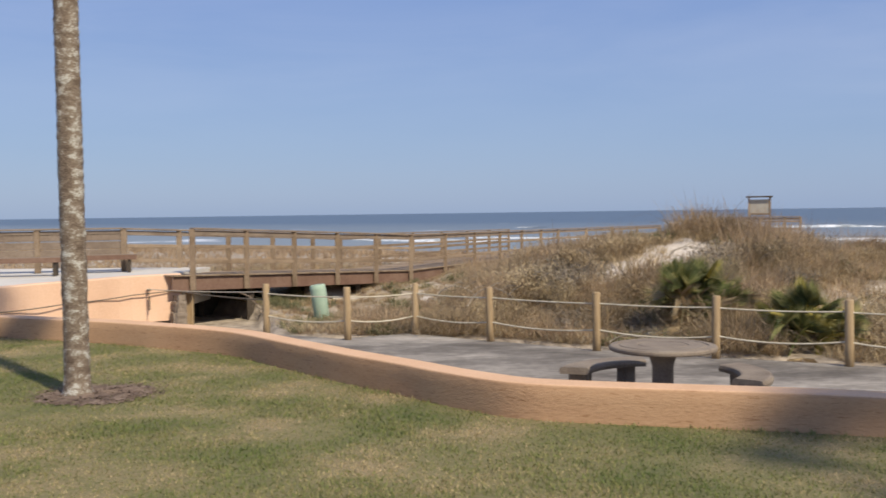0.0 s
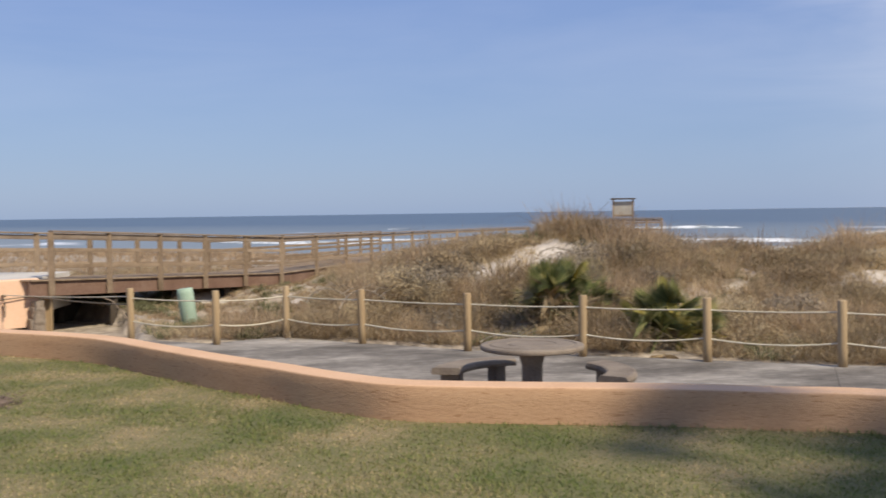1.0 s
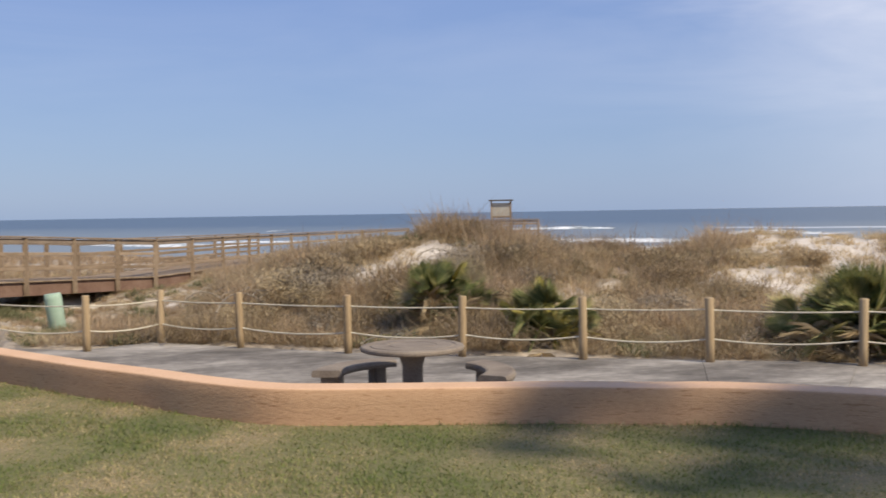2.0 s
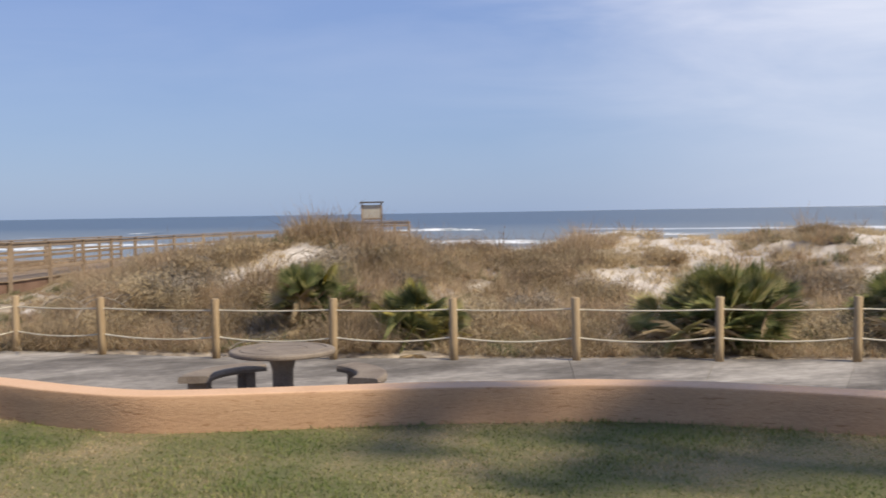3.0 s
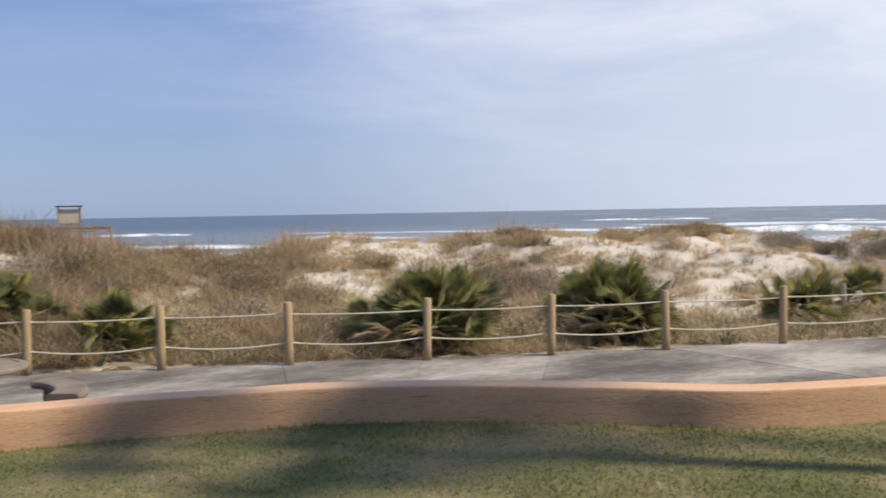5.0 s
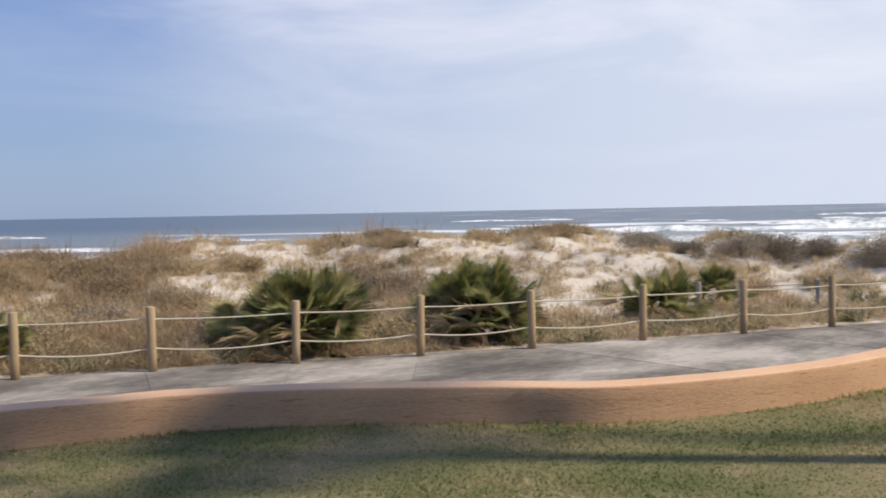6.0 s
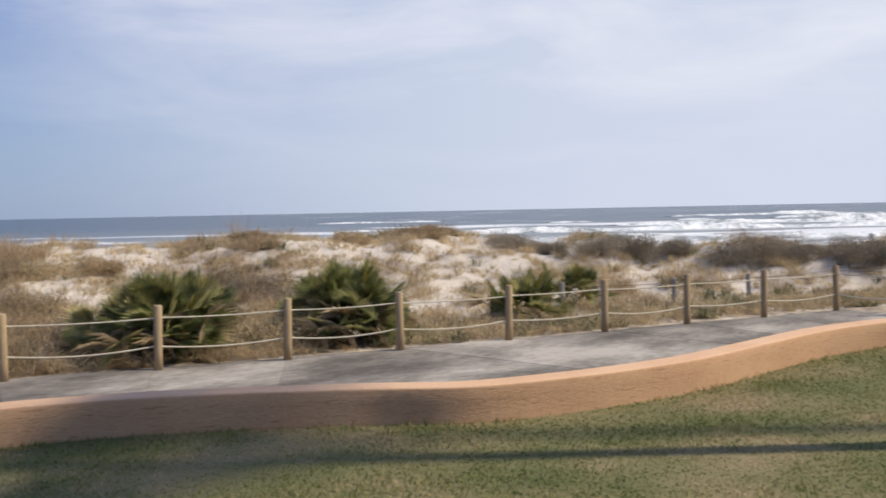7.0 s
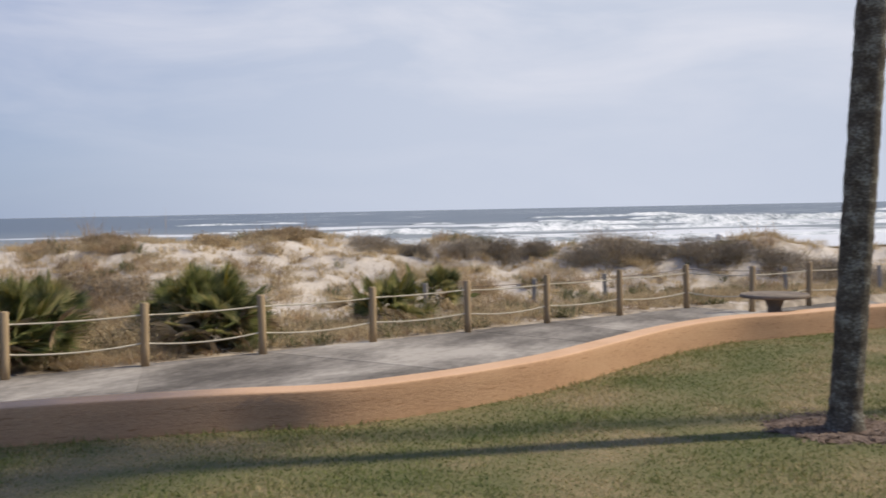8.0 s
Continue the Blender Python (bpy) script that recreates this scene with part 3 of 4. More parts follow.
# ---- concrete tables and benches ----
def concrete_table(at, r, label):
    t = thing("concrete_table", label, "table", "patio tables", at=at)
    top = [(r - 0.14, 0.675), (r - 0.03, 0.69), (r - 0.005, 0.70), (r, 0.715), (r, 0.735), (r - 0.012, 0.75), (r - 0.03, 0.755), (r - 0.10, 0.757), (r - 0.105, 0.748), (r - 0.125, 0.748), (r - 0.13, 0.757), (0.30, 0.758), (0.295, 0.752), (0.28, 0.752), (0.275, 0.758), (0.05, 0.759)]
    part("tabletop", lathe_bm(top, 48, smooth=False), M_CAST, t)
    part("pedestal", lathe_bm([(0.25, 0), (0.25, 0.05), (0.17, 0.11), (0.125, 0.28), (0.125, 0.5), (0.16, 0.62), (0.22, 0.68)], 28), M_CAST, t)
    return t


def curved_bench(at, centre_turn, radius, spread=70):
    """A bench whose seat is an arc about the table."""
    b = thing("curved_bench", "curved weathered concrete bench beside the round table", "bench", "patio benches", at=at, rz=centre_turn)
    bm = bmesh.new()
    rings = []
    for k in range(15):
        a = radians(-spread / 2 + spread * k / 14)
        prof = [(-0.18, 0.36), (-0.19, 0.40), (-0.175, 0.435), (-0.15, 0.445), (0.15, 0.445), (0.175, 0.435), (0.19, 0.40), (0.18, 0.36)]
        rings.append([bm.verts.new(((radius + o) * math.sin(a), (radius + o) * math.cos(a) - radius, z)) for o, z in prof])
    for one, two in zip(rings, rings[1:]):
        for k in range(8):
            bm.faces.new((one[k], one[(k + 1) % 8], two[(k + 1) % 8], two[k]))
    bm.faces.new(rings[0])
    bm.faces.new(rings[-1][::-1])
    bmesh.ops.recalc_face_normals(bm, faces=bm.faces)
    part("seat", bm, M_CAST, b)
    for s in (-1, 1):
        a = radians(s * spread * 0.32)
        leg = box((0.16, 0.26, 0.362), 0.02, (radius * math.sin(a), radius * math.cos(a) - radius, 0.181), pose(0, 0, 0, 0, 0, -math.degrees(a)))
        part("leg", leg, M_CAST, b)
    return b


T1 = Vector((2.58, 11.85, PATIO_Z))
concrete_table(T1, 0.63, "round weathered concrete table on a pedestal")
for ang in (36, -97):
    d = Vector((-math.sin(radians(ang)), math.cos(radians(ang)), 0))
    curved_bench(T1 + d * 1.06, ang, 1.06)
T2 = Vector((18.5, 3.68, PATIO_Z - 0.02))
concrete_table(T2, 0.6, "round concrete table near the palm tree")


# ---- terrace with raised wall, benches and railing ----
TERRACE = [(-14.0, 19.0), (-11.0, 20.3), (-9.5, 21.1), (-8.95, 22.2), (-8.6, 22.75), (-8.1, 23.5), (-7.6, 24.5), (-6.6, 25.3)]


def build_terrace():
    line = spline([(x, y, 0) for x, y in TERRACE], 0.3)
    bm = bmesh.new()
    rings = []
    for i, p in enumerate(line):
        s = sideways(line, i)
        rings.append([bm.verts.new(p + s * o + Vector((0, 0, z))) for o, z in ((0, -0.3), (0, TERRACE_Z - 0.03), (0.03, TERRACE_Z), (0.25, TERRACE_Z), (0.25, -0.3))])
    for one, two in zip(rings, rings[1:]):
        for k in range(4):
            bm.faces.new((one[k], two[k], two[k + 1], one[k + 1]))
    bm.faces.new(rings[0])
    bm.faces.new(rings[-1][::-1])
    bmesh.ops.recalc_face_normals(bm, faces=bm.faces)
    wall = tagged(part("wall_2", bm, M_STUCCO_PALE), "cream stucco retaining wall under the raised terrace", "wall", "", "structure")
    bm = bmesh.new()
    inner = [p + sideways(line, i) * 0.24 for i, p in enumerate(line)]
    f = bm.faces.new([bm.verts.new((q.x, q.y, TERRACE_Z - 0.004)) for q in inner + [Vector((-6.6, 28.4, 0)), Vector((-13, 29.0, 0)), Vector((-18, 24, 0))]])
    low = bmesh.ops.extrude_face_region(bm, geom=[f])
    bmesh.ops.translate(bm, verts=[v for v in low["geom"] if isinstance(v, bmesh.types.BMVert)], vec=(0, 0, -0.9))
    bmesh.ops.recalc_face_normals(bm, faces=bm.faces)
    bmesh.ops.triangulate(bm, faces=[f for f in bm.faces if len(f.verts) > 4])
    tagged(part("terrace", bm, M_TERRACE), "pale concrete terrace behind the stucco wall", "terrace", "", "structure")


build_terrace()


# ---- boardwalk ----
def railing(owner, line, height, post_down, spacing=None, mids=(0.32, 0.72), post_w=0.13, board=0.09, timber=None):
    """Posts, a flat cap rail and mid rails along the points of a line, as parts of one thing."""
    for i, p in enumerate(line):
        part("post", box((post_w, post_w, height + post_down), 0.006, (p.x, p.y, p.z + (height - post_down) / 2)), M_DECK, owner)
    up = Vector((0, 0, 1))
    for p, q in zip(line, line[1:]):
        part("handrail", beam_bm(p + up * (height + 0.02), q + up * (height + 0.02), 0.18, 0.045), M_RAIL, owner)
        part("top_rail", beam_bm(p + up * (height - 0.09), q + up * (height - 0.09), 0.04, 0.12), M_RAIL, owner)
        for mz in mids:
            part("mid_rail", beam_bm(p + up * mz, q + up * mz, 0.04, board), timber or M_DECK, owner)


def deck_run(owner, a, b, wide, n_plank):
    """Planks laid across, on two stringers, from a to b along the near edge."""
    d = (b - a)
    side = Vector((-d.y, d.x, 0)).normalized()
    turn = d.to_track_quat("X", "Z").to_matrix().to_4x4()
    step = d.length / n_plank
    bm = box((step - 0.008, wide, 0.038), 0.004)
    me = bpy.data.meshes.new("plank")
    bm.to_mesh(me)
    bm.free()
    me.materials.append(M_DECK)
    for k in range(n_plank):
        c = a + d * ((k + 0.5) / n_plank) + side * wide / 2 - Vector((0, 0, 0.019 - random.uniform(0, 0.004)))
        piece("plank", me, owner, Matrix.Translation(c) @ turn)
    for off in (0.10, wide / 2, wide - 0.10):
        part("stringer", beam_bm(a + side * off - Vector((0, 0, 0.22)), b + side * off - Vector((0, 0, 0.22)), 0.05, 0.36), M_FASCIA, owner)


walkway = thing("boardwalk", "long weathered wooden boardwalk with railings crossing the dunes", "boardwalk")
A0, A1, A2, A3 = Vector((-6.3, 25.3, DECK_Z)), Vector((-1.06, 33.2, 0.42)), Vector((5.8, 50.7, 0.22)), Vector((12.5, 58.0, 0.22))
WIDE = 2.6
side0 = Vector((-(A1 - A0).y, (A1 - A0).x, 0)).normalized()
side1 = Vector((-(A2 - A1).y, (A2 - A1).x, 0)).normalized()
side2 = Vector((-(A3 - A2).y, (A3 - A2).x, 0)).normalized()
railing(walkway, [A0.lerp(A1, k / 5) for k in range(6)] + [A1.lerp(A2, k / 6) for k in range(1, 7)] + [A2.lerp(A3, k / 4) for k in range(1, 5)], 1.15, 0.39)
railing(walkway, [A0.lerp(A1, k / 5) + side0 * WIDE for k in range(5)] + [A1.lerp(A2, k / 6) + side1 * WIDE for k in range(7)], 1.15, 0.39)
deck_run(walkway, A0 - (A1 - A0).normalized() * 0.6, A1, WIDE, 60)
deck_run(walkway, A1, A2, WIDE, 40)
deck_run(walkway, A2, A3, WIDE, 20)
for k in (0.02, 0.25, 0.5, 0.75):
    for off in (0.35, WIDE - 0.35):
        c = A0.lerp(A1, k) + side0 * off
        part("support", box((0.17, 0.17, c.z + 1.0), 0.01, (c.x, c.y, c.z / 2 - 0.62)), M_DARK if k > 0.1 else M_POST, walkway)
# added dark board at the back, which stands in for deep shade under the deck
part("shade_board", beam_bm(A0 + side0 * 2.45 - Vector((0.5, 0.8, 0.85)), A0.lerp(A1, 0.55) + side0 * 2.45 - Vector((0, 0, 0.85)), 0.08, 1.0), M_DARK, walkway, "dark board added to deepen the shade under the deck")
part("pier_post", lathe_bm([(0.19, -0.9), (0.19, 0.5), (0.18, 0.62)], 16), M_PILE, walkway, "pale green painted pier post").matrix_basis = pose(-2.95, 24.1, 0, 0, -7, 0)

terrace_rail = thing("terrace_railing", "weathered wooden railing with bench backs on the terrace", "railing")
railing(terrace_rail, [Vector((x, y, TERRACE_Z)) for x, y in ((-16.0, 24.6), (-14.0, 25.2), (-12.0, 25.9), (-10.6, 26.3), (-9.5, 26.5), (-8.47, 26.7))], 1.12, 0.0, mids=(0.50, 0.71, 0.92), board=0.19, timber=M_RAIL)


def deck_bench(at, rz, length):
    b = thing("wooden_bench", "weathered wooden slat bench on the terrace", "bench", "terrace benches", at=at, rz=rz)
    for k in range(3):
        part("slat", box((length, 0.12, 0.035), 0.005, (0, -0.14 + 0.14 * k, 0.45)), M_RAIL, b)
    part("apron", box((length, 0.035, 0.12), 0.004, (0, -0.22, 0.40)), M_FASCIA, b)
    for s in (-1, 1):
        part("leg", box((0.08, 0.36, 0.432), 0.006, (s * (length / 2 - 0.2), 0, 0.216)), M_DARK, b)
    return b


deck_bench((-10.55, 24.9, TERRACE_Z), 12, 2.2)
deck_bench((-8.75, 26.2, TERRACE_Z), 14, 1.5)

# dark rope hung along the stucco wall from the last fence post
hung = thing("wall_rope", "weathered dark rope strung along the stucco wall", "rope")
part("rope", tube_bm(sagging((-3.52, 19.9, 0.62), (-6.72, 25.16, 0.44), 0.03) + sagging((-6.72, 25.16, 0.44), (-7.55, 24.42, 0.40), 0.0)[1:] + sagging((-7.55, 24.42, 0.40), (-8.52, 22.72, 0.36), 0.02)[1:] + sagging((-8.52, 22.72, 0.36), (-9.42, 21.02, 0.33), 0.02)[1:], 0.014, 6), M_ROPE_OLD, hung)
part("rope", tube_bm(sagging((-3.52, 19.9, 0.78), (-7.3, 24.72, 0.52), 0.03), 0.012, 6), M_ROPE, hung)

# ---- notice board on the far platform ----
board = thing("notice_board", "roofed wooden notice board on a beach platform", "notice board", at=(17.4, 55.3, 0.9), rz=-17)
for s in (-1, 1):
    part("post", box((0.1, 0.1, 2.3), 0.005, (s * 0.55, 0, 0.85)), M_DECK, board)
part("panel", box((1.0, 0.05, 0.75), 0.005, (0, 0, 1.5)), M_PANEL, board)
part("roof", box((1.4, 0.5, 0.08), 0.01, (0, 0, 2.03)), M_DARK, board)
part("crosspiece", box((1.1, 0.07, 0.1), 0.005, (0, -0.01, 1.08)), M_DECK, board)
platform = thing("beach_platform", "weathered wooden platform at the end of the boardwalk", "platform", at=(17.4, 55.3, 0.0), rz=-17)
part("deck", box((5.4, 3, 0.15), 0.01, (-0.1, 1.0, 0.78)), M_DECK, platform)
railing(platform, [Vector((x, -0.5, 0.85)) for x in (-2.7, -1.4, 0, 1.3, 2.1)], 0.95, 2.2)


# ---- palm trees ----
def fan_bm(r, n, spread, droop, width):
    """A fan leaf of folded blades; its stalk joins at the origin and it points along +y."""
    bm = bmesh.new()
    for k in range(n):
        a = radians(-spread / 2 + spread * k / (n - 1))
        d, s = Vector((math.sin(a), math.cos(a), 0)), Vector((math.cos(a), -math.sin(a), 0))
        long = r * (0.78 + 0.22 * math.cos(a * 0.9)) * random.uniform(0.85, 1.05)
        z0 = -0.10 * abs(math.sin(a)) * r
        p0 = Vector((0, 0, 0))
        p1, p2 = d * long * 0.5, d * long + Vector((0, 0, -droop * long * random.uniform(0.5, 1.4)))
        p1.z, w = z0 * 0.4, width * random.uniform(0.8, 1.2)
        p2.z += z0
        v = [bm.verts.new(q) for q in (p0, p1 + s * w + Vector((0, 0, 0.02)), p1 - s * w + Vector((0, 0, 0.02)), p2, p1 - Vector((0, 0, 0.015)))]
        bm.faces.new((v[0], v[4], v[1])), bm.faces.new((v[0], v[2], v[4]))
        bm.faces.new((v[1], v[4], v[3])), bm.faces.new((v[4], v[2], v[3]))
    return bm


def mesh_from(name, bm, mat):
    me = bpy.data.meshes.new(name)
    bm.to_mesh(me)
    bm.free()
    me.materials.append(mat)
    return me


def trunk_bm(top, r0, r1, seed):
    """A ringed palm trunk from the ground to the point top."""
    rnd = random.Random(seed)
    top = Vector(top)
    n, sides = int(top.z / 0.05), 24
    bm = bmesh.new()
    rings = []
    for i in range(n + 1):
        t = i / n
        c = Vector((top.x * t, top.y * t, top.z * t))
        r = r0 + (r1 - r0) * t + 0.05 * max(0, 1 - t * top.z / 0.35) ** 2
        r += rnd.uniform(-0.003, 0.003) + (0.004 if i % 3 == 0 else 0)
        rings.append([bm.verts.new(c + Vector((math.cos(a), math.sin(a), 0)) * (r + 0.012 * noise.noise((3 * math.cos(a), 3 * math.sin(a), c.z * 5 + seed)))) for a in (2 * math.pi * k / sides for k in range(sides))])
    for one, two in zip(rings, rings[1:]):
        for k in range(sides):
            f = bm.faces.new((one[k], one[(k + 1) % sides], two[(k + 1) % sides], two[k]))
            f.smooth = True
    bm.faces.new(rings[-1])
    return bm


PALM_FAN = [mesh_from("fan", fan_bm(1.1, 30, 260, 0.25, 0.036), M_FROND) for _ in range(3)]


def palm_tree(at, top, label, seed, bark, fronds=21):
    t = thing("palm_tree", label, "palm tree", "palms on the lawn", at=at)
    part("trunk", trunk_bm(top, 0.158, 0.145, seed), bark, t)
    rnd = random.Random(seed)
    top = Vector(top)
    for k in range(fronds):
        az, el = k * 137.5 + rnd.uniform(-15, 15), rnd.uniform(-45, 75)
        m = Matrix.Translation(top) @ pose(0, 0, 0, 0, 0, az) @ pose(0, 0, 0, el, 0, 0)
        stalk = 1.25 * rnd.uniform(0.8, 1.2)
        f = piece("frond", PALM_FAN[k % 3], t, m @ Matrix.Translation((0, stalk, 0)) @ pose(0, 0, 0, -25, rnd.uniform(-20, 20), 0))
        part("stalk", tube_bm([(0, -stalk, 0.15), (0, -stalk / 2, 0.06), (0, 0.1, 0)], 0.018, 5), M_STALK, f)
    return t


palm_tree((-4.76, 12.98, 0), (-0.03, -0.02, 8.4), "tall palm with a lichen-spotted trunk on the lawn", 3, M_TRUNK)
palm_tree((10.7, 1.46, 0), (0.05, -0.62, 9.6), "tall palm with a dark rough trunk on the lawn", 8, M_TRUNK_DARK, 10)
# added palm outside the view, placed so its crown shades wall and lawn
palm_tree((16.7, -5.4, 0), (0.1, -0.05, 16.0), "unseen tall palm added to shade the wall and lawn", 12, M_TRUNK_DARK, 18)



def mulch_ring(at, r, seed):
    """A shallow ragged disc of mulch with loose chips strewn over and past its rim."""
    bm = bmesh.new()
    rnd = random.Random(seed)
    c = bm.verts.new((0, 0, 0.03))
    rings = []
    for q, z in ((0.2, 0.03), (0.45, 0.02), (0.7, 0.03), (0.88, 0.018), (1.0, 0.008)):
        ring = []
        for a in (2 * math.pi * k / 72 for k in range(72)):
            rag = 1 + 0.22 * noise.noise((math.cos(a) * 1.6, math.sin(a) * 1.6, seed)) + 0.2 * q * noise.noise((math.cos(a) * 7, math.sin(a) * 7, seed + 3))
            ring.append(bm.verts.new((r * q * rag * math.cos(a), r * q * rag * math.sin(a), z + rnd.uniform(-0.006, 0.012))))
        rings.append(ring)
    for k in range(72):
        bm.faces.new((c, rings[0][k], rings[0][(k + 1) % 72]))
        for one, two in zip(rings, rings[1:]):
            bm.faces.new((one[k], two[k], two[(k + 1) % 72], one[(k + 1) % 72]))
    for _ in range(900):
        a, q = rnd.uniform(0, 2 * math.pi), r * abs(rnd.gauss(0.75, 0.25))
        m = pose(q * math.cos(a), q * math.sin(a), 0.025 + rnd.uniform(0, 0.015), rnd.uniform(-25, 25), rnd.uniform(-25, 25), rnd.uniform(0, 360))
        w, h = rnd.uniform(0.015, 0.045), rnd.uniform(0.006, 0.014)
        bm.faces.new([bm.verts.new(m @ Vector(p)) for p in ((-w, -h, 0), (w, -h * 0.6, 0), (w * 0.8, h, 0), (-w * 0.9, h * 0.8, 0))])
    ob = part("mulch", bm, M_MULCH)
    ob.location = at
    return tagged(ob, "bare ring of dark bark mulch round the palm", "mulch", "", "stuff")


mulch_ring((-4.5, 12.95, 0), 0.74, 1)
mulch_ring((10.75, 1.5, 0), 0.68, 2)


# ---- saw palmettos ----
PALMETTO_FEET = ((4.6, 18.4), (6.0, 16.7), (10.45, 13.9), (11.2, 14.3), (13.6, 12.6), (14.0, 13.0), (18.1, 11.5), (20.3, 11.6))
FANS = {"green": [mesh_from("leaf", fan_bm(0.62, 40, 165, 0.05, 0.0048), M_FROND) for _ in range(4)],
        "dry": [mesh_from("leaf", fan_bm(0.58, 26, 150, 0.2, 0.005), M_FROND_DRY) for _ in range(2)],
        "yellow": [mesh_from("leaf", fan_bm(0.55, 30, 150, 0.06, 0.006), M_FROND_YELLOW) for _ in range(2)]}


def palmetto(at, size, n, label, seed, dry=0.2, yellow=0.0):
    rnd = random.Random(seed)
    t = thing("palmetto", label, "palmetto", "palmettos behind the fence", at=at)
    for k in range(n):
        az, el = k * 137.5 + rnd.uniform(-20, 20), rnd.uniform(35, 95) if k % 3 else rnd.uniform(5, 40)
        sort = "green"
        if rnd.random() < dry:
            sort, el = "dry", rnd.uniform(-60, 40)
        elif rnd.random() < yellow:
            sort = "yellow"
        stalk = size * rnd.uniform(0.35, 0.85)
        root = Vector((rnd.gauss(0, 0.22), rnd.gauss(0, 0.22), 0.1)) * size
        m = Matrix.Translation(root) @ pose(0, 0, 0, 0, 0, az) @ pose(0, 0, 0, el, 0, 0) @ Matrix.Translation((0, stalk, 0)) @ pose(0, 0, 0, rnd.uniform(-18, 12), rnd.uniform(-65, 65), 0)
        f = piece("leaf", FANS[sort][k % len(FANS[sort])], t, m @ Matrix.Diagonal((size, size, size, 1)))
        if k % 3 == 0:
            part("stalk", tube_bm([(0, -stalk / size, 0.1), (0, -stalk / size / 2, 0.05), (0, 0.05, 0)], 0.01, 4), M_STALK, f)
    return t


def on_ground(x, y, up=0.0):
    z = ground_z(x, y)
    return (x, y, (0.0 if z is None else z) + up)


palmetto(on_ground(4.6, 18.4, 0.25), 0.85, 60, "green palmetto with drooping dry lower leaves", 1, 0.42, 0.2)
palmetto(on_ground(6.0, 16.7, 0.05), 0.82, 64, "green and yellowing palmetto behind the fence", 2, 0.3, 0.5)
palmetto(on_ground(10.45, 13.9, 0.15), 0.97, 140, "large dense green palmetto behind the fence", 3, 0.38, 0.08)
palmetto(on_ground(11.2, 14.3, 0.2), 0.9, 46, "dense green palmetto among dry grass", 13, 0.2, 0.16)
palmetto(on_ground(13.6, 12.6, 0.15), 1.0, 140, "large dense green palmetto behind the fence", 4, 0.36, 0.1)
palmetto(on_ground(14.0, 13.0, 0.1), 0.95, 40, "green palmetto among dry grass", 14, 0.2, 0.16)
palmetto(on_ground(18.1, 11.5, -0.1), 0.9, 44, "green palmetto beside the fence", 5, 0.35, 0.1)
palmetto(on_ground(20.3, 11.6, 0.15), 0.7, 30, "small green palmetto beside the fence", 6, 0.15, 0.1)


# ---- grasses and scrub ----
def blades(name, roots, per, height, width, lean, mat, seed, curl=0.3, simple=False):
    """Tufts of thin bent blades on many roots, as one mesh. roots: x, y, z, size."""
    r = np.random.default_rng(seed)
    roots = np.repeat(np.asarray(roots, float), per, axis=0)
    n = len(roots)
    size = roots[:, 3] * r.uniform(0.55, 1.15, n)
    az, tip = r.uniform(0, 2 * np.pi, n), np.abs(r.normal(0, lean, n))
    out = np.stack([np.cos(az), np.sin(az), np.zeros(n)], 1)
    base = roots[:, :3] + out * (r.uniform(0, 0.5, n) * lean * size * height)[:, None]
    up = np.array([0, 0, 1.0])
    h = (height * size)[:, None]
    mid = base + up * h * 0.55 + out * h * 0.35 * tip[:, None]
    end = base + up * h * (1 - curl * tip[:, None] ** 2).clip(0.2, 1) + out * h * tip[:, None]
    turn = r.uniform(0, 2 * np.pi, n)
    w = np.stack([np.cos(turn), np.sin(turn), np.zeros(n)], 1) * (width * r.uniform(0.6, 1.3, n))[:, None]
    if simple:
        verts, k = np.stack([base - w, base + w, end], 1).reshape(-1, 3), np.arange(n)[:, None] * 3
        return mesh_of(name, verts, k + [0, 1, 2], mat)
    verts = np.stack([base, mid + w, end, mid - w], 1).reshape(-1, 3)
    k = np.arange(n)[:, None] * 4
    return mesh_of(name, verts, k + [0, 1, 2, 3], mat)


def landward(xy):
    """Distance on the landward side of the garden wall, negative beyond it, for rows of x, y."""
    line = np.array([(p.x, p.y) for p in WALL_C])
    across = np.array([sideways(WALL_C, i)[:2] for i in range(len(WALL_C))])
    out = np.empty(len(xy))
    for a in range(0, len(xy), 4000):
        off = xy[a:a + 4000, None] - line[None]
        far = (off ** 2).sum(-1)
        k = far.argmin(1)
        i = np.arange(len(k))
        out[a:a + 4000] = np.sqrt(far[i, k]) * np.where((off[i, k] * across[k]).sum(-1) > 0, -1, 1)
    return out


def lawn_roots(count):
    r = np.random.default_rng(11)
    a, d = np.radians(r.uniform(-32, 92, count)), r.uniform(6.8 ** 1.5, 22 ** 1.5, count) ** (1 / 1.5)
    xy = np.stack([d * np.sin(a), d * np.cos(a)], 1)
    ok = (landward(xy) > 0.02) & (np.hypot(xy[:, 0] + 4.5, xy[:, 1] - 12.95) > r.uniform(0.3, 0.95, count)) & (np.hypot(xy[:, 0] - 10.75, xy[:, 1] - 1.5) > r.uniform(0.3, 0.95, count))
    xy = xy[ok]
    size = np.array([max(0.6, 1.0 + 0.6 * noise.fractal((x * 0.55, y * 0.8, 1.0), 1.0, 2.0, 3)) for x, y in xy])
    edge = landward(xy) - 0.06 * np.array([noise.noise((x * 1.7, y * 1.7, 2.0)) for x, y in xy])
    size = size * np.where(edge < 0.10, 1.6, 1.0)
    return np.column_stack([xy, np.zeros(len(xy)), size])


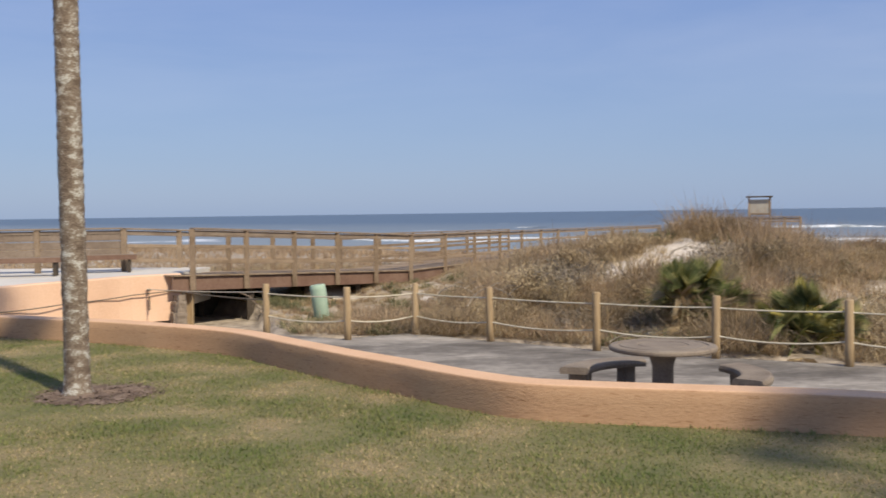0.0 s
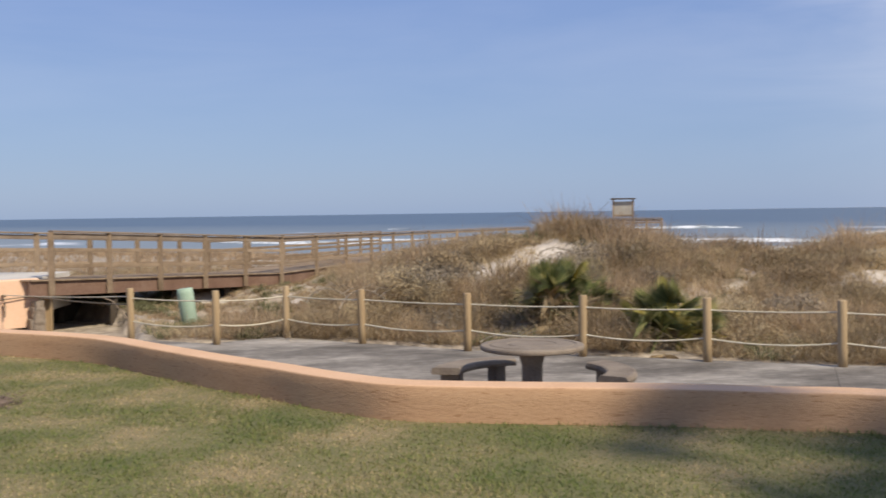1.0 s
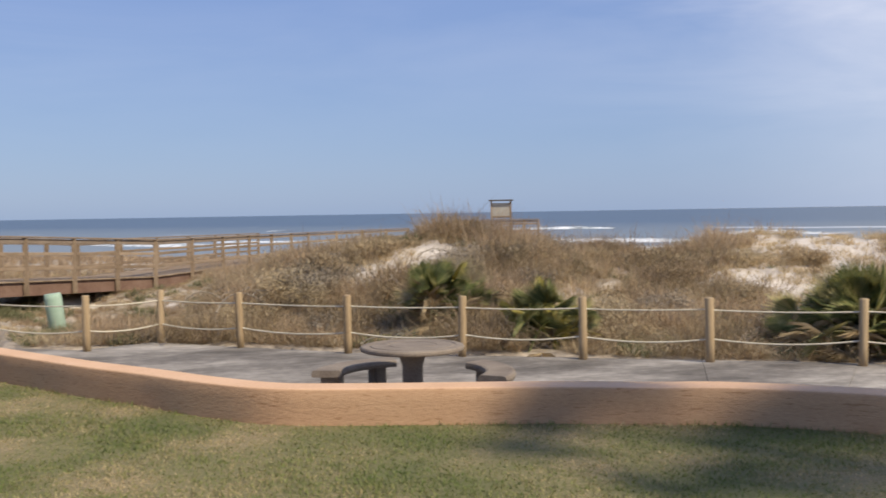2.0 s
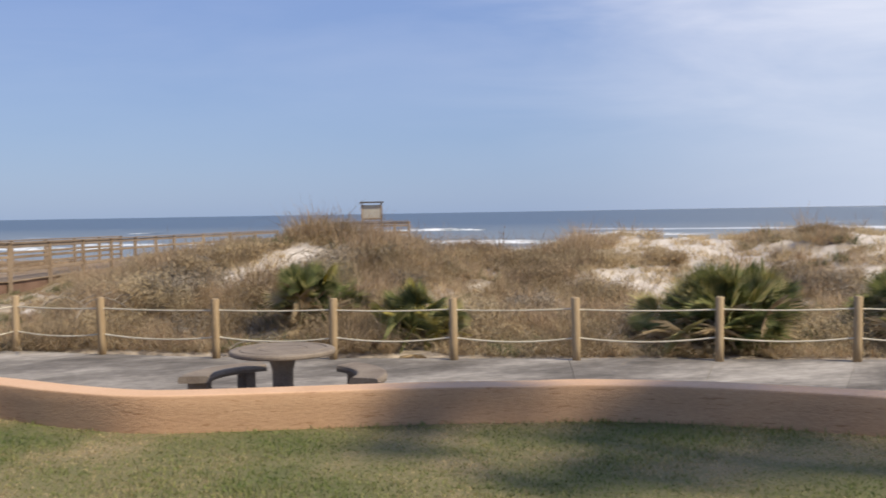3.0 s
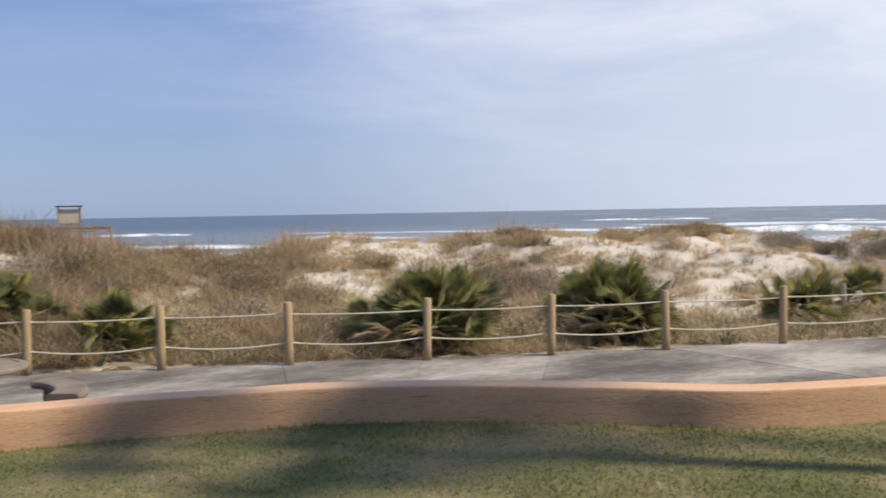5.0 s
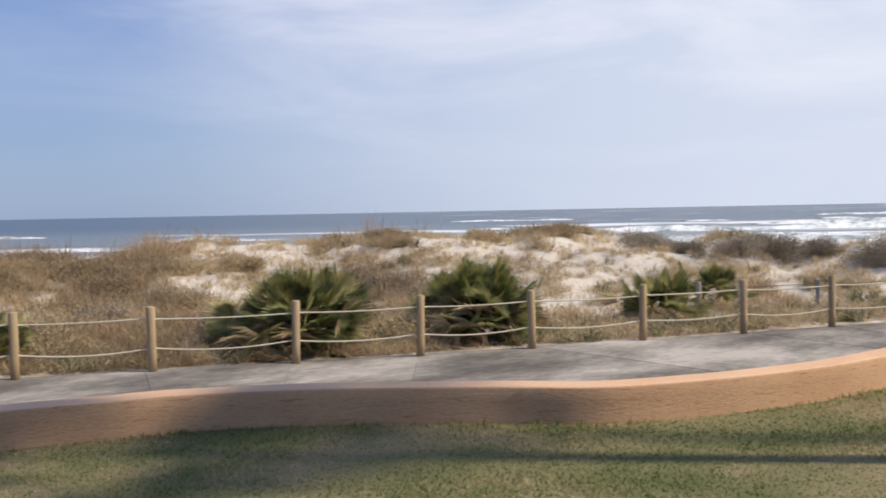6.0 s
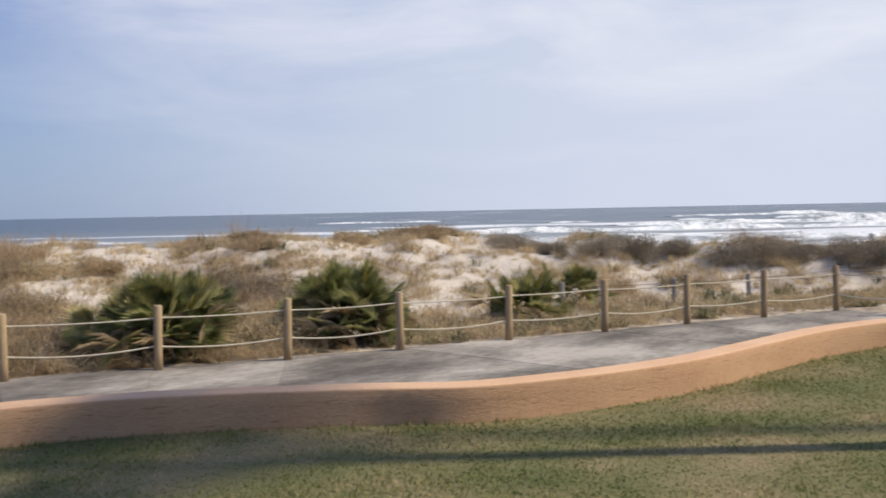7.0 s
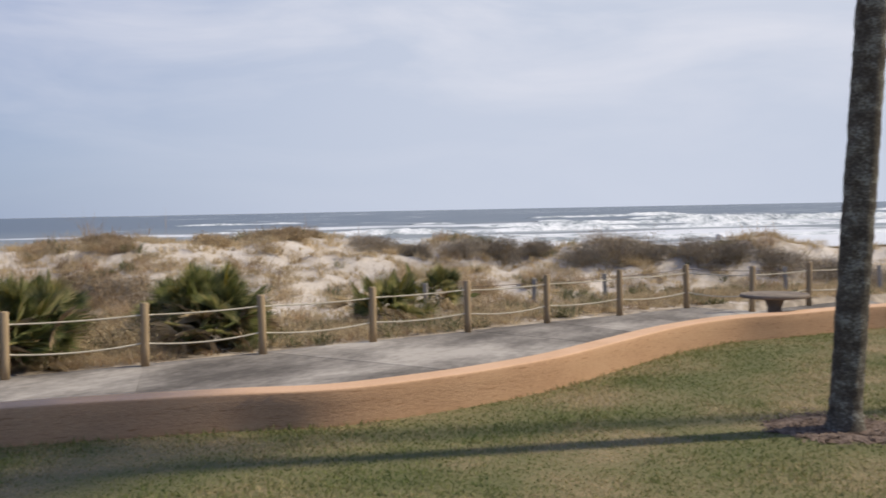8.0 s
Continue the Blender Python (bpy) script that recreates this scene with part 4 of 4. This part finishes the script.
tagged(new("lawn_grass", blades("lawn_grass", lawn_roots(680000), 1, 0.042, 0.010, 1.7, M_BLADE, 1, simple=True)), "short green turf blades with straw-coloured patches", "grass", "", "stuff")


def dune_roots(count, seed, keep, near=13.0, far=42.0, lo=-24, hi=90):
    r = random.Random(seed)
    out = []
    for _ in range(count * 30):
        if len(out) >= count:
            break
        a, d = radians(r.uniform(lo, hi)), math.sqrt(r.uniform(near ** 2, far ** 2))
        x, y = d * math.sin(a), d * math.cos(a)
        if fence_gap(x, y) < 0.35 or any(math.hypot(x * 1.03 - px, y * 1.03 - py) < 0.5 for px, py in PALMETTO_FEET):
            continue
        size = keep(x, y, r)
        if size:
            out.append((*on_ground(x, y, -0.02), size))
    return out


def by_deck(x, y):
    """Plants stay low in the hollow beside the boardwalk."""
    return 0.5 if x < 0.6 and 21.0 < y < 36.0 else 1.0


def grown(low, high, bias=0.0, patch_seed=None, edge=1.0):
    """A test for roots: grows where the cover is thick, in sizes from low to high, in drifts if a seed for them is given; lower along the fence by edge."""
    def keep(x, y, r):
        if cover(x, y) + bias + r.uniform(-0.12, 0.12) <= 0.0:
            return 0
        drift = 1.0 if patch_seed is None else 1.0 + 1.8 * thick(x, y, 0.7, patch_seed)
        by_fence = min(1.0, edge + 0.16 * fence_gap(x, y)) * by_deck(x, y)
        return max(0.0, r.uniform(low, high) * drift * by_fence) if drift > 0.45 else 0
    return keep


def scrubby(x, y, r):
    return r.uniform(0.5, 1.3) * by_deck(x, y) if cover(x, y) > 0.0 and thick(x, y, 0.45, 7.0) > -0.16 else 0


tagged(new("dune_grass", blades("dune_grass", dune_roots(5200, 5, grown(0.5, 1.2, -0.05, 52.0, 0.4)), 22, 0.38, 0.006, 0.8, M_STRAW, 2)), "dry straw-coloured dune grass", "grass", "", "stuff")
tagged(new("far_grass", blades("far_grass", dune_roots(5000, 15, grown(0.6, 1.2), 40, 90, -30, 25), 9, 0.45, 0.016, 0.5, M_STRAW, 4)), "dry grass on the flat ground behind the dunes", "grass", "", "stuff")
tagged(new("dune_scrub", blades("dune_scrub", dune_roots(10500, 6, scrubby), 22, 0.32, 0.0065, 1.3, M_SCRUB, 3)), "grey-brown leafless dune scrub", "scrub", "", "stuff")
tagged(new("dune_brush", blades("dune_brush", dune_roots(4800, 16, grown(0.5, 1.1, -0.15, 31.0), 16, 28, -6, 40), 22, 0.42, 0.006, 1.2, M_TWIG, 13)), "tangled grey-brown brush on the near dune", "scrub", "", "stuff")
tagged(new("straw_drifts", blades("straw_drifts", dune_roots(3400, 18, grown(0.5, 1.2, -0.1, 44.0, 0.5), 16, 29, -6, 44), 20, 0.44, 0.006, 0.8, M_STRAW, 15)), "drifts of pale straw grass on the near dune", "grass", "", "stuff")
tagged(new("slope_tufts", blades("slope_tufts", dune_roots(8500, 17, lambda x, y, r: r.uniform(0.35, 1.0) if thick(x, y, 1.6, 9.0) > 0.02 else 0, 19, 34, 6, 90), 16, 0.32, 0.008, 1.0, M_SCRUB, 14)), "scattered low tufts on the sand slope", "grass", "", "stuff")
tagged(new("dune_herbs", blades("dune_herbs", dune_roots(2600, 8, lambda x, y, r: r.uniform(0.6, 1.4) if thick(x, y, 0.6, 3.0) > 0.16 and cover(x, y) > 0 else 0, 13, 34), 20, 0.26, 0.012, 0.9, M_HERB, 5)), "low green herbs among the dry grass", "herbs", "", "stuff")
tagged(new("sea_oats", blades("sea_oats", dune_roots(90, 9, grown(0.7, 1.1), 19, 34), 2, 1.3, 0.005, 0.12, M_STRAW, 6)), "tall thin sea oat stalks on the dune crest", "grass", "", "stuff")


# ---- dark shrubs along the outer dune ----
def shrub(at, w, h, label, seed, leaf=None, n=12000, group="shrubs on the outer dune"):
    """A low wind-clipped shrub: stems with many small leaves, uneven in outline."""
    t = thing("shrub", label, "shrub", group, at=at)
    r = np.random.default_rng(seed)
    bm = bmesh.new()
    for _ in range(9):
        a, q = r.uniform(0, 2 * math.pi), r.uniform(0.2, 0.8)
        tube_bm([(0.2 * q * w * math.cos(a), 0.2 * q * w * math.sin(a), -0.05), (0.3 * q * w * math.cos(a), 0.3 * q * w * math.sin(a), h * 0.35), (0.45 * q * w * math.cos(a), 0.45 * q * w * math.sin(a), h * 0.75)], 0.02, 5, bm, (0.025, 0.018, 0.006))
    part("stem", bm, M_TWIG, t)
    lump = r.normal(0, 1, (26, 3)) * (0.2 * w, 0.2 * w, 0.13 * h) + (0, 0, 0.4 * h)
    c = lump[r.integers(0, 26, n)] + r.normal(0, 1, (n, 3)) * (0.09 * w, 0.09 * w, 0.16 * h)
    c[:, 2] = np.abs(c[:, 2])
    d = r.normal(0, 1, (n, 3)) + (0, 0, 0.8)
    d /= np.linalg.norm(d, axis=1)[:, None]
    e = np.cross(d, r.normal(0, 1, (n, 3)))
    e /= np.linalg.norm(e, axis=1)[:, None]
    size = (r.uniform(0.05, 0.12, n) if leaf else r.uniform(0.035, 0.08, n))[:, None]
    verts = np.stack([c, c + d * size * 0.5 + e * size * 0.09, c + d * size, c + d * size * 0.5 - e * size * 0.09], 1).reshape(-1, 3)
    k = np.arange(n)[:, None] * 4
    crown = new("crown", mesh_of("crown", verts, k + [0, 1, 2, 3], leaf or M_SHRUB))
    crown.parent = t
    return t


rs = random.Random(21)
for ang, far, w, h in ((56.5, 31, 1.6, 0.5), (59.0, 31, 1.5, 0.5), (61.8, 30.5, 1.7, 0.65), (63.8, 30.5, 2.0, 0.95), (65.7, 31, 1.4, 0.7), (68.6, 30, 1.7, 0.75), (70.4, 30.5, 2.2, 0.95), (72.2, 30.5, 1.4, 0.75), (74.9, 30.5, 1.8, 1.0), (76.5, 31, 1.8, 0.9), (79.0, 31.5, 2.0, 0.75), (81.6, 32.3, 2.4, 0.8), (84.5, 32, 2.6, 0.75), (33.6, 27.5, 1.6, 0.5), (42.0, 30, 1.3, 0.5), (47.5, 30.5, 1.3, 0.5), (51.5, 31, 1.5, 0.5)):
    x, y = far * math.sin(radians(ang)), far * math.cos(radians(ang))
    shrub(on_ground(x * 0.965, y * 0.965, -0.08), w * 1.0, h * 0.9, "low dark wind-clipped shrub on the sand" if ang > 55 else "low brown tuft of brush on the dune crest", rs.randrange(999), None if ang > 55 else M_TWIG)

# leafless brush in rounded lumps on the near dune
rb = random.Random(77)
for k in range(165):
    ang, far = rb.uniform(2, 46), rb.uniform(17.0, 27.5)
    x, y = far * math.sin(radians(ang)), far * math.cos(radians(ang))
    if fence_gap(x, y) < 1.2 or cover(x, y) < 0.1 or math.hypot(x - 4.5, y - 18.4) < 1.3 or math.hypot(x - 6.1, y - 16.7) < 1.3:
        continue
    shrub(on_ground(x, y, -0.08), rb.uniform(0.8, 2.0), rb.uniform(0.35, 0.75), "leafless grey-brown brush among the dune grass", rb.randrange(999), (M_TWIG, M_SHRUB, M_SCRUB)[k % 3], 4200, "brush on the near dune")


patch = random.Random(31)
tagged(new("green_patch", blades("green_patch", [(*on_ground(-0.1 + patch.gauss(0, 0.55), 19.75 + abs(patch.gauss(0, 0.4)), 0.0), patch.uniform(0.6, 1.1)) for _ in range(90)], 26, 0.16, 0.012, 0.8, M_HERB, 7)), "patch of fresh green weeds beside the patio", "weeds", "", "stuff")

# ---- low wire fence on the sand, and a marker pole ----
LOW_POSTS = [(19.7, 11.6), (21.9, 9.9), (24.0, 8.9), (26.6, 7.6), (27.6, 5.2), (28.6, 3.0)]
low_fence = thing("wire_fence", "low weathered post and wire fence on the sand", "fence")
for x, y in LOW_POSTS:
    z = on_ground(x, y)[2]
    part("post", box((0.1, 0.1, 0.85), 0.01, (x, y, z + 0.3), pose(0, 0, 0, patch.uniform(-4, 4), patch.uniform(-4, 4), 20)), M_PANEL, low_fence)
for (ax, ay), (bx, by) in zip(LOW_POSTS, LOW_POSTS[1:]):
    part("wire", tube_bm(sagging((ax, ay, on_ground(ax, ay)[2] + 0.62), (bx, by, on_ground(bx, by)[2] + 0.62), 0.03), 0.008, 5), M_RAIL, low_fence)
marker = thing("marker_pole", "white beach marker post standing on the dune", "marker post", at=on_ground(32.9, 8.3, -0.1), rz=-75)
part("pole", box((0.06, 0.06, 1.0), 0.005, (0, 0, 0.5)), M_WHITE, marker)
part("plate", box((0.16, 0.02, 0.3), 0.004, (0, -0.05, 0.82)), M_WHITE, marker)


# ---- bleached dead branches ----
def dead_branch(at, rz, length, arch, seed):
    rnd = random.Random(seed)
    b = thing("dead_branch", "bleached dead branch lying among the dune brush", "branch", "dead branches", at=at, rz=rz)
    pts = [(length * (k / 8 - 0.5), rnd.uniform(-0.04, 0.04), arch * math.sin(math.pi * (k / 8) ** 0.8)) for k in range(9)]
    part("limb", tube_bm(pts, 0.02, 6, radii=[0.014 - 0.0011 * k for k in range(9)]), M_DEAD, b)
    for k in (3, 5, 6):
        p = Vector(pts[k])
        part("twig", tube_bm([p, p + Vector((0.12, rnd.uniform(-0.1, 0.1), 0.08)), p + Vector((0.26, rnd.uniform(-0.2, 0.2), rnd.uniform(0.02, 0.2)))], 0.007, 5), M_DEAD, b)
    return b


M_DEAD = material("bleached_wood", [(0.3, (0.199, 0.166, 0.129)), (0.7, (0.332, 0.290, 0.232))], 4, 30, 0.9, 0.3)
dead_branch(on_ground(1.0, 19.6, 0.55), 8, 1.1, 0.35, 1)
dead_branch(on_ground(0.3, 20.4, 0.5), -12, 1.0, 0.3, 2)
dead_branch(on_ground(5.3, 21.6, 0.4), 20, 1.0, 0.16, 3)
dead_branch(on_ground(3.2, 17.0, 0.05), -25, 0.8, 0.12, 4)
dead_branch(on_ground(3.5, 17.1, 0.08), 15, 0.7, 0.16, 5)

bracket = thing("wall_bracket", "rusty bracket and pipe stub on the stucco wall", "bracket", at=(-7.27, 24.72, 0.0), rz=50)
part("pipe", tube_bm([(0, -0.05, 0.0), (0, -0.05, 0.34)], 0.022, 8), M_RAIL, bracket)
part("hook", box((0.09, 0.08, 0.06), 0.01, (0, -0.03, 0.50)), M_RAIL, bracket)


# ---- rough masonry at the end of the stucco wall ----
def rough_block(size, seed):
    bm = bmesh.new()
    bmesh.ops.create_cube(bm, size=1.0, matrix=Matrix.Diagonal((*size, 1)))
    bmesh.ops.subdivide_edges(bm, edges=bm.edges[:], cuts=4, use_grid_fill=True)
    for v in bm.verts:
        v.co += 0.035 * noise.noise_vector(v.co * 7 + Vector((seed, 0, 0)))
    return bm


pier = thing("masonry_stub", "broken pale masonry stub at the end of the stucco wall", "masonry", at=(-6.62, 25.05, -0.5), rz=35)
for k, (w, h, z) in enumerate(((0.34, 0.42, 0.2), (0.28, 0.30, 0.54), (0.22, 0.16, 0.75))):
    part("block", rough_block((w, 0.26, h), k * 3.7), M_CAST, pier).location = (0.02 * k, 0, z)
pipe = thing("drain_pipe", "thin pale drain pipe slanting under the boardwalk", "pipe", at=(-5.1, 25.2, 0.0))
part("tube", tube_bm([(0, 0, 0.36), (0.22, 0.02, 0.27), (0.4, 0.03, 0.05), (0.62, 0.02, -0.25), (0.8, 0.0, -0.6)], 0.014, 8), M_RAIL, pipe)
